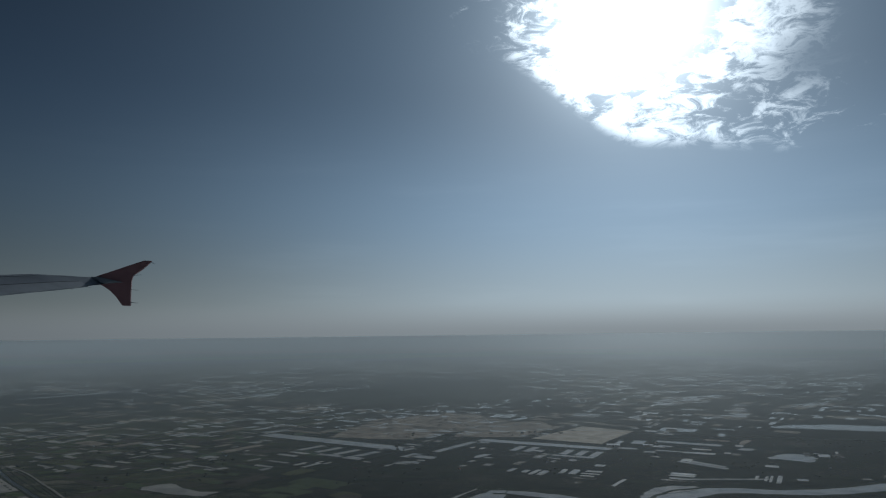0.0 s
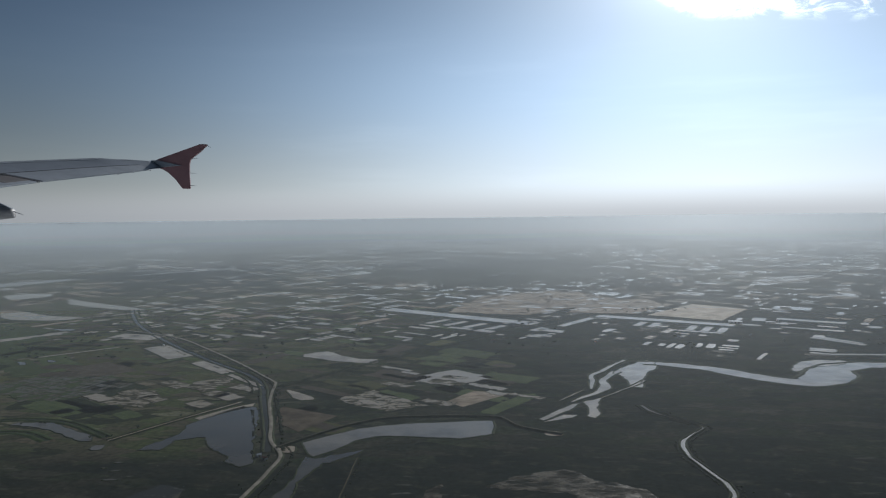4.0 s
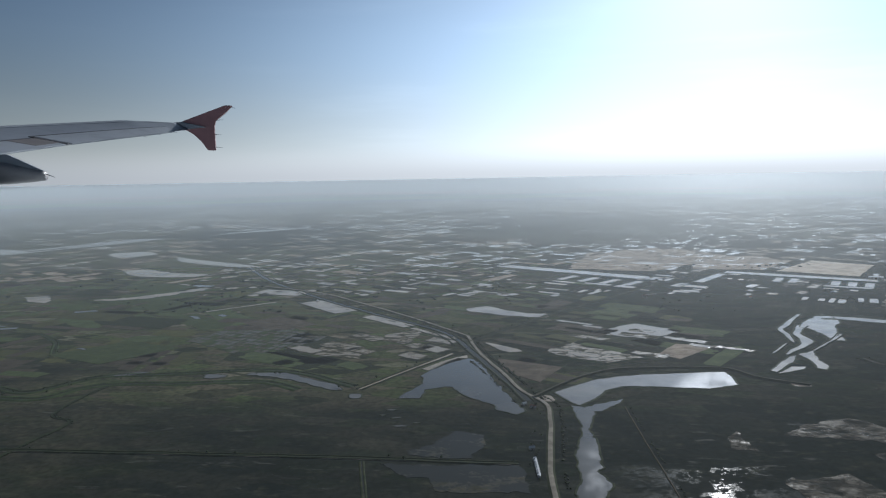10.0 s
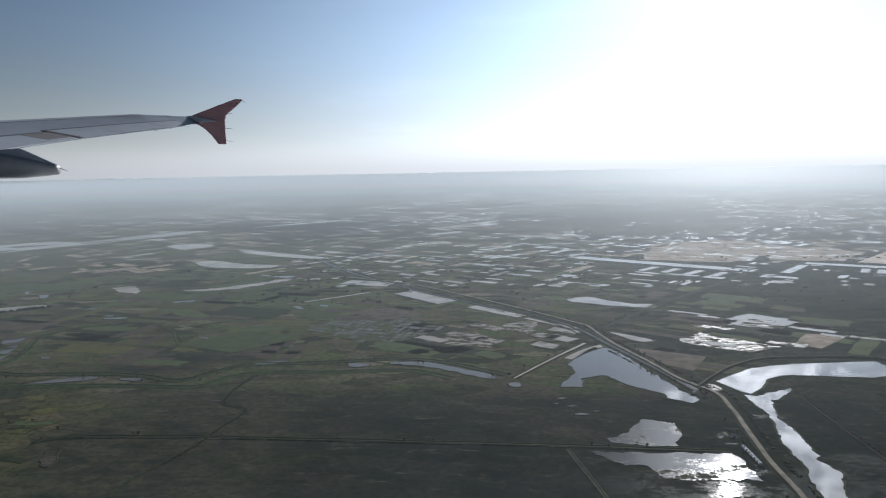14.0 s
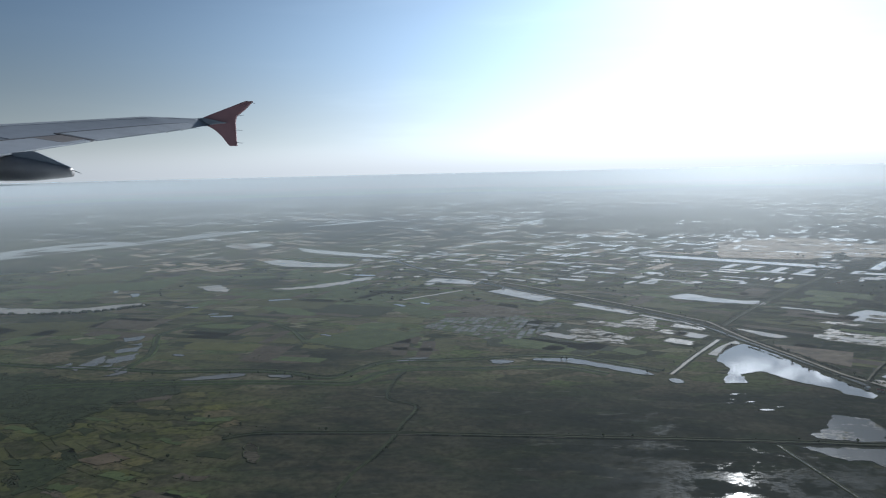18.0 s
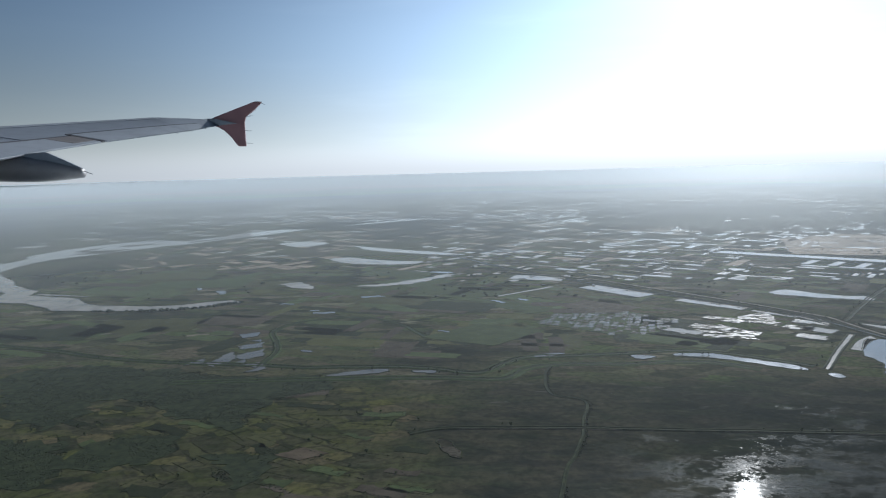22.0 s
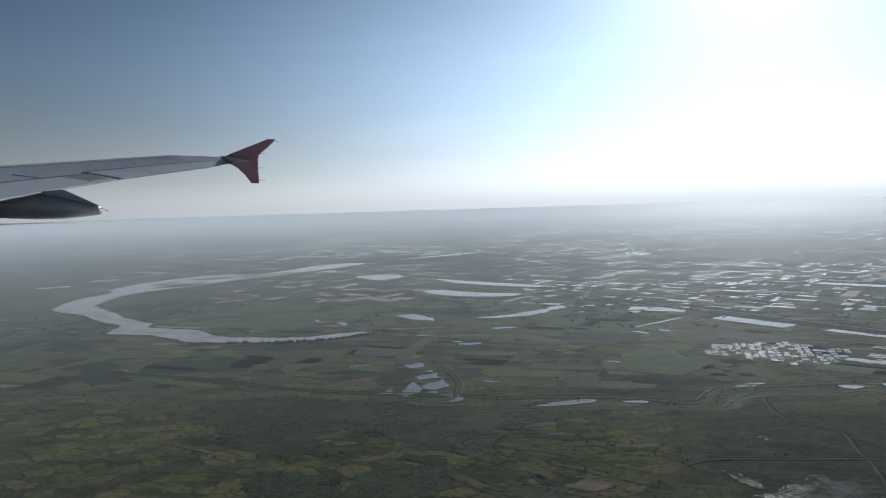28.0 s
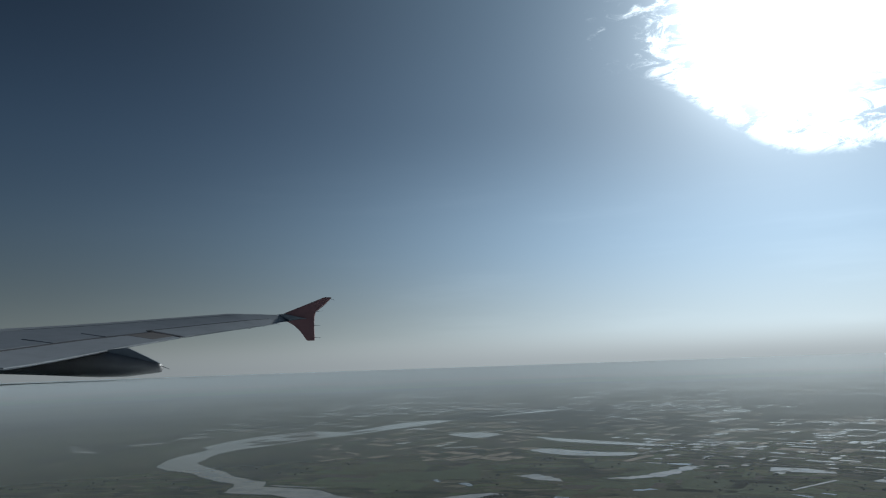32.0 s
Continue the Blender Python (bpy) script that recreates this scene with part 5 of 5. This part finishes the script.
for _ in range(900):
    x, y = r.uniform(-175, -100), r.uniform(66, 84)
    if noise.noise(Vector((x * 0.06, y * 0.10, 6.0))) + 0.4 * noise.noise(Vector((x * 0.4, y * 0.4, 3.0))) > 0.22 and free(x, y, 0.3):
        bush.append((x, y, 0.07 * r.uniform(0.5, 1.7)))
clumps("woodland", grove, WOOD_LEAF, "dark closed canopy of small woods", 0.5)
clumps("scrub", bush, SCRUB, "dark scrub along ditches and hedges")
wood = []
for _ in range(9000):
    x, y = r.uniform(-330, 260), 112 + 330 * r.random() ** 1.3
    if noise.noise(Vector((x * 0.03, y * 0.02, 4.0))) + 0.6 * noise.noise(Vector((x * 0.12, y * 0.09, 1.0))) > 0.10 and free(x, y, 0.4):
        wood.append((x, y, 0.26 * r.uniform(0.6, 1.7)))
for _ in range(3500):
    x, y = r.uniform(-60, 60), r.uniform(212, 375)
    if -0.62 * (x + 18) + 215 < y < 372 - 0.45 * abs(x + 13) and noise.noise(Vector((x * 0.05, y * 0.05, 3.0))) > -0.25:
        wood.append((x, y, 0.36 * r.uniform(0.6, 1.7)))
clumps("far_woods", wood, WOOD_LEAF, "dark rows of trees between the far fields", 0.45)


# ---- houses and sheds ----
def prism(bm, a, b, low, high, over):
    """A gabled roof over a plan of a by b."""
    pts = [(-a / 2 - over, -b / 2 - over, low), (a / 2 + over, -b / 2 - over, low), (a / 2 + over, b / 2 + over, low), (-a / 2 - over, b / 2 + over, low), (-a / 2 - over, 0, high), (a / 2 + over, 0, high)]
    v = [bm.verts.new(q) for q in pts]
    for f in ((0, 1, 5, 4), (2, 3, 4, 5), (0, 4, 3), (1, 2, 5), (3, 2, 1, 0)):
        bm.faces.new([v[i] for i in f])


def cuboid(bm, x0, y0, z0, x1, y1, z1):
    made = bmesh.ops.create_cube(bm, size=1.0)
    for v in made["verts"]:
        v.co = Vector(((x0 + x1) / 2 + v.co.x * (x1 - x0), (y0 + y1) / 2 + v.co.y * (y1 - y0), (z0 + z1) / 2 + v.co.z * (z1 - z0)))


def house(a, b, h, roof, label, shed=False):
    root = tagged(new("shed" if shed else "house"), label, "shed" if shed else "house", "sheds on the plain" if shed else "farm houses")
    bm = bmesh.new()
    cuboid(bm, -a / 2, -b / 2, -0.02, a / 2, b / 2, h)
    part("wall", bm, WALL, root)
    bm = bmesh.new()
    prism(bm, a, b, h, h + b * (0.12 if shed else 0.38), 0.04)
    part("roof", bm, roof, root)
    for k in range(2):
        bm = bmesh.new()
        cuboid(bm, -a * 0.32 + k * a * 0.5, -b / 2 - 0.006, h * 0.4, -a * 0.18 + k * a * 0.5, -b / 2 + 0.004, h * 0.75)
        part("window", bm, GLASS, root)
    bm = bmesh.new()
    cuboid(bm, -a * 0.05, -b / 2 - 0.007, 0, a * 0.07, -b / 2 + 0.003, h * 0.72)
    part("door", bm, TIMBER, root)
    return root


FARM = house(0.42, 0.30, 0.17, TIN, "small pale farm house with a bright tin roof")
FARM.matrix_basis = pose(-36.9, 53.6, 0, 0, 0, 20)
BRICK = house(0.50, 0.34, 0.18, TILE, "small plastered house with a red tiled roof")
BRICK.matrix_basis = pose(-36.4, 64.1, 0, 0, 0, -30)
for k in range(7):
    copy_thing(FARM, pose(-36.75 + 0.03 * k, 51.4 - 0.52 * k, 0, 0, 0, 84) @ Matrix.Diagonal((0.9, 0.7, 0.8, 1)))
copy_thing(FARM, pose(-37.2, 64.9, 0, 0, 0, 40))
for k in range(46):
    x, y = r.uniform(-95, 75), r.uniform(118, 230)
    if free(x, y, 0.4):
        g = r.uniform(0.7, 1.2)
        copy_thing(r.choice((FARM, FARM, BRICK)), pose(x, y, 0, 0, 0, r.uniform(0, 180)) @ Matrix.Diagonal((g, g, g, 1)))
SHED = house(2.6, 1.2, 0.35, TIN, "long low shed with a bright metal roof", True)
SHED.matrix_basis = pose(36.5, 147.5, 0, 0, 0, -20)
for x, y, g, w in ((43.5, 147.2, 0.7, -20), (50, 166, 1.0, -24), (56, 170, 0.9, -24), (48, 172, 0.7, -24), (2, 236, 1.0, 20), (-12, 262, 1.1, 10), (-4, 270, 1.2, 10), (10, 280, 1.2, -10), (40, 300, 1.3, 0), (52, 312, 1.3, 0), (62, 330, 1.6, 10), (58, 205, 0.8, 30), (30, 226, 0.9, -30), (75, 190, 1.0, -10), (92, 218, 1.1, 15), (-8, 276, 0.9, 40), (70, 420, 2.0, 0), (110, 380, 1.6, 30)):
    copy_thing(SHED, pose(x, y, 0, 0, 0, w) @ Matrix.Diagonal((g, g, g, 1)))

# ---- the aircraft's wing, enlarged and set far out to fit the camera's view ----
FAR_OUT = 150.0
STATIONS = [(-900, 268, -300, 318, 0.46, 0.44), (-560, 250, -130, 297, 0.56, 0.54), (-250, 231, 45, 267, 0.70, 0.68), (-20, 222, 155, 250, 0.80, 0.785), (140, 213, 255, 237, 0.88, 0.875), (250, 207, 312, 230, 0.94, 0.935), (345, 211, 362, 222, 1.0, 0.998)]


def out_there(px, py, deep):
    return Vector(((px - 784) / 1254.6 * deep, deep, (441 - py) / 1254.6 * deep)) * 30.0 * FAR_OUT


def on_wing(s, c, up=0.0):
    """A place on the wing: s along the stations, c from leading (0) to trailing edge (1), up in wing metres."""
    i = min(int(s), len(STATIONS) - 2)
    t = s - i
    a, b = STATIONS[i], STATIONS[i + 1]
    q = [u * (1 - t) + v * t for u, v in zip(a, b)]
    lead, trail = out_there(q[0], q[1], q[4]), out_there(q[2], q[3], q[5])
    return lead.lerp(trail, c) + Vector((0, 0, up * FAR_OUT))


def thickness(s, c):
    return 0.34 * (1 - 0.12 * s) * 2.2 * math.sqrt(max(c, 0)) * (1 - c) * (1.0 - 0.25 * c) * 0.55


WING = tagged(new("aircraft_wing"), "grey airliner wing with a dark red tip fence", "aircraft wing")
WING.matrix_basis = pose(-62, -4.5, 21.8, 0, 0, 5.9) @ pose(0, 0, 0, -6.3, 0, 0) @ pose(0, 0, 0, 0, 1.35, 0)
rows = []
for i in range(37):
    s = i / 6
    cs = [0, 0.01, 0.03, 0.07, 0.14, 0.25, 0.4, 0.55, 0.7, 0.85, 1.0]
    top = [on_wing(s, c, thickness(s, c) * 0.35) for c in cs]
    low = [on_wing(s, c, -thickness(s, c)) for c in reversed(cs)]
    rows.append(top + low)
verts, faces = loft(rows)
k = len(rows[0])
faces += [tuple(range(k)), tuple(range(len(verts) - k, len(verts)))]
mesh_object("wing_box", verts, faces, WING_GREY, True, WING)


def wing_panel(name, s0, s1, c0, c1, mat, lift, label=""):
    """A thin panel lying on the wing's upper skin."""
    n, m = 8, 5
    top = [[on_wing(s0 + (s1 - s0) * i / n, c0 + (c1 - c0) * j / m, thickness(s0 + (s1 - s0) * i / n, c0 + (c1 - c0) * j / m) * 0.35 + lift) for j in range(m + 1)] for i in range(n + 1)]
    low = [[v - Vector((0, 0, (lift + 0.03) * FAR_OUT)) for v in row] for row in top]
    bm = bmesh.new()
    a = [[bm.verts.new(v) for v in row] for row in top]
    b = [[bm.verts.new(v) for v in row] for row in low]
    for i in range(n):
        for j in range(m):
            bm.faces.new((a[i][j], a[i][j + 1], a[i + 1][j + 1], a[i + 1][j]))
            bm.faces.new((b[i][j], b[i + 1][j], b[i + 1][j + 1], b[i][j + 1]))
    edge = [(i, 0) for i in range(n)] + [(n, j) for j in range(m)] + [(i, m) for i in range(n, 0, -1)] + [(0, j) for j in range(m, 0, -1)]
    for (i, j), (p, q) in zip(edge, edge[1:] + edge[:1]):
        bm.faces.new((a[i][j], a[p][q], b[p][q], b[i][j]))
    bmesh.ops.recalc_face_normals(bm, faces=bm.faces[:])
    return part(name, bm, mat, WING, label)


wing_panel("slat", 0.2, 5.6, 0.0, 0.13, WING_LIGHT, 0.012)
wing_panel("aileron", 3.05, 5.5, 0.62, 0.995, WING_LIGHT, 0.02)
wing_panel("flap", 0.6, 2.95, 0.70, 0.995, WING_LIGHT, 0.02)
for s0, s1 in ((1.2, 1.75), (1.8, 2.35), (2.4, 2.95)):
    wing_panel("spoiler", s0, s1, 0.46, 0.66, WING_GREY, 0.022)
# dark strips stand in for the shaded gaps around flap and aileron
wing_panel("gap_line", 3.0, 5.5, 0.592, 0.612, WING_DARK, 0.02)
wing_panel("gap_line", 2.98, 3.02, 0.62, 0.99, WING_DARK, 0.024)
# brown panel painted for the shaded gap between flap and aileron
wing_panel("flap_gap_patch", 2.62, 2.96, 0.70, 0.93, FLAP_SHADE, 0.028, "brown patch painted for the dark flap gap")
wing_panel("gap_line", 0.6, 2.95, 0.672, 0.692, WING_DARK, 0.021)


def plate(name, pts, deep, thick, mat, parent, label=""):
    """A flat fin of the given outline, with rounded rims."""
    bm = bmesh.new()
    f = bm.faces.new([bm.verts.new(out_there(x, y, deep)) for x, y in pts])
    up = bmesh.ops.extrude_face_region(bm, geom=[f])
    bmesh.ops.translate(bm, vec=(0, thick * FAR_OUT, 0), verts=[v for v in up["geom"] if isinstance(v, bmesh.types.BMVert)])
    bmesh.ops.recalc_face_normals(bm, faces=bm.faces[:])
    bmesh.ops.bevel(bm, geom=bm.edges[:], offset=0.02 * FAR_OUT, segments=2, affect="EDGES")
    return part(name, bm, mat, parent, label)


FENCE = plate("winglet", [(342, 212), (352, 207), (388, 193), (424, 179), (437, 179.5), (424, 193), (408, 206), (406, 215), (407, 236), (409, 258.5), (395, 258.5), (383, 243), (370, 231), (358, 224), (346, 221)], 1.0, 0.14, RED, WING, "dark red tip fence")
plate("tip_cap", [(330, 210.5), (350, 209), (392, 218), (370, 220), (350, 223), (335, 223)], 0.997, 0.2, WING_GREY, WING)


def rod(name, a, b, deep, width, parent):
    p, q = out_there(*a, deep), out_there(*b, deep)
    bm = bmesh.new()
    d = q - p
    m = Matrix.Translation((p + q) / 2) @ d.to_track_quat("Z", "Y").to_matrix().to_4x4()
    bmesh.ops.create_cone(bm, cap_ends=True, segments=6, radius1=width * FAR_OUT, radius2=width * 0.4 * FAR_OUT, depth=d.length, matrix=m)
    return part(name, bm, METAL, parent)


for a, b in (((409, 206), (422, 204.5)), ((406, 231), (419, 231.5)), ((408, 253), (421, 254)), ((436, 182), (443, 185))):
    rod("static_wick", a, b, 1.0, 0.012, FENCE)
for a, b, deep in (((330, 226), (341, 228), 0.97), ((303, 230), (313, 232), 0.95), ((277, 233.5), (288, 236), 0.92)):
    rod("static_wick", a, b, deep, 0.014, WING)
rows = []
for px, mid, tall in ((-330, 300, 8), (-240, 297, 16), (-120, 296, 21), (0, 297.5, 24.5), (50, 301.5, 19.5), (90, 304.2, 13.0), (110, 305.4, 9.2), (115, 305.6, 8.2)):
    ring = []
    for i in range(17):
        t = 2 * math.pi * i / 16
        v = out_there(px, mid + tall * math.sin(t) * (1.0 if math.sin(t) > 0 else 0.92), 0.655)
        v.y += 0.42 * FAR_OUT * math.cos(t) * tall / 22
        ring.append(v)
    rows.append(ring)
verts, faces = loft(rows)
faces.append(tuple(range(len(verts) - 17, len(verts) - 1)))
CANOE = mesh_object("flap_fairing", verts, faces, FAIRING, True, WING)
tagged(CANOE, "dark grey flap track fairing")
rod("drain_mast", (112, 301), (132, 308), 0.655, 0.014, CANOE)
plate("fairing_spine", [(-240, 279), (-60, 276), (46, 268), (80, 283), (112, 297.5), (60, 291), (0, 284), (-120, 282)], 0.652, 0.18, WING_GREY, WING)
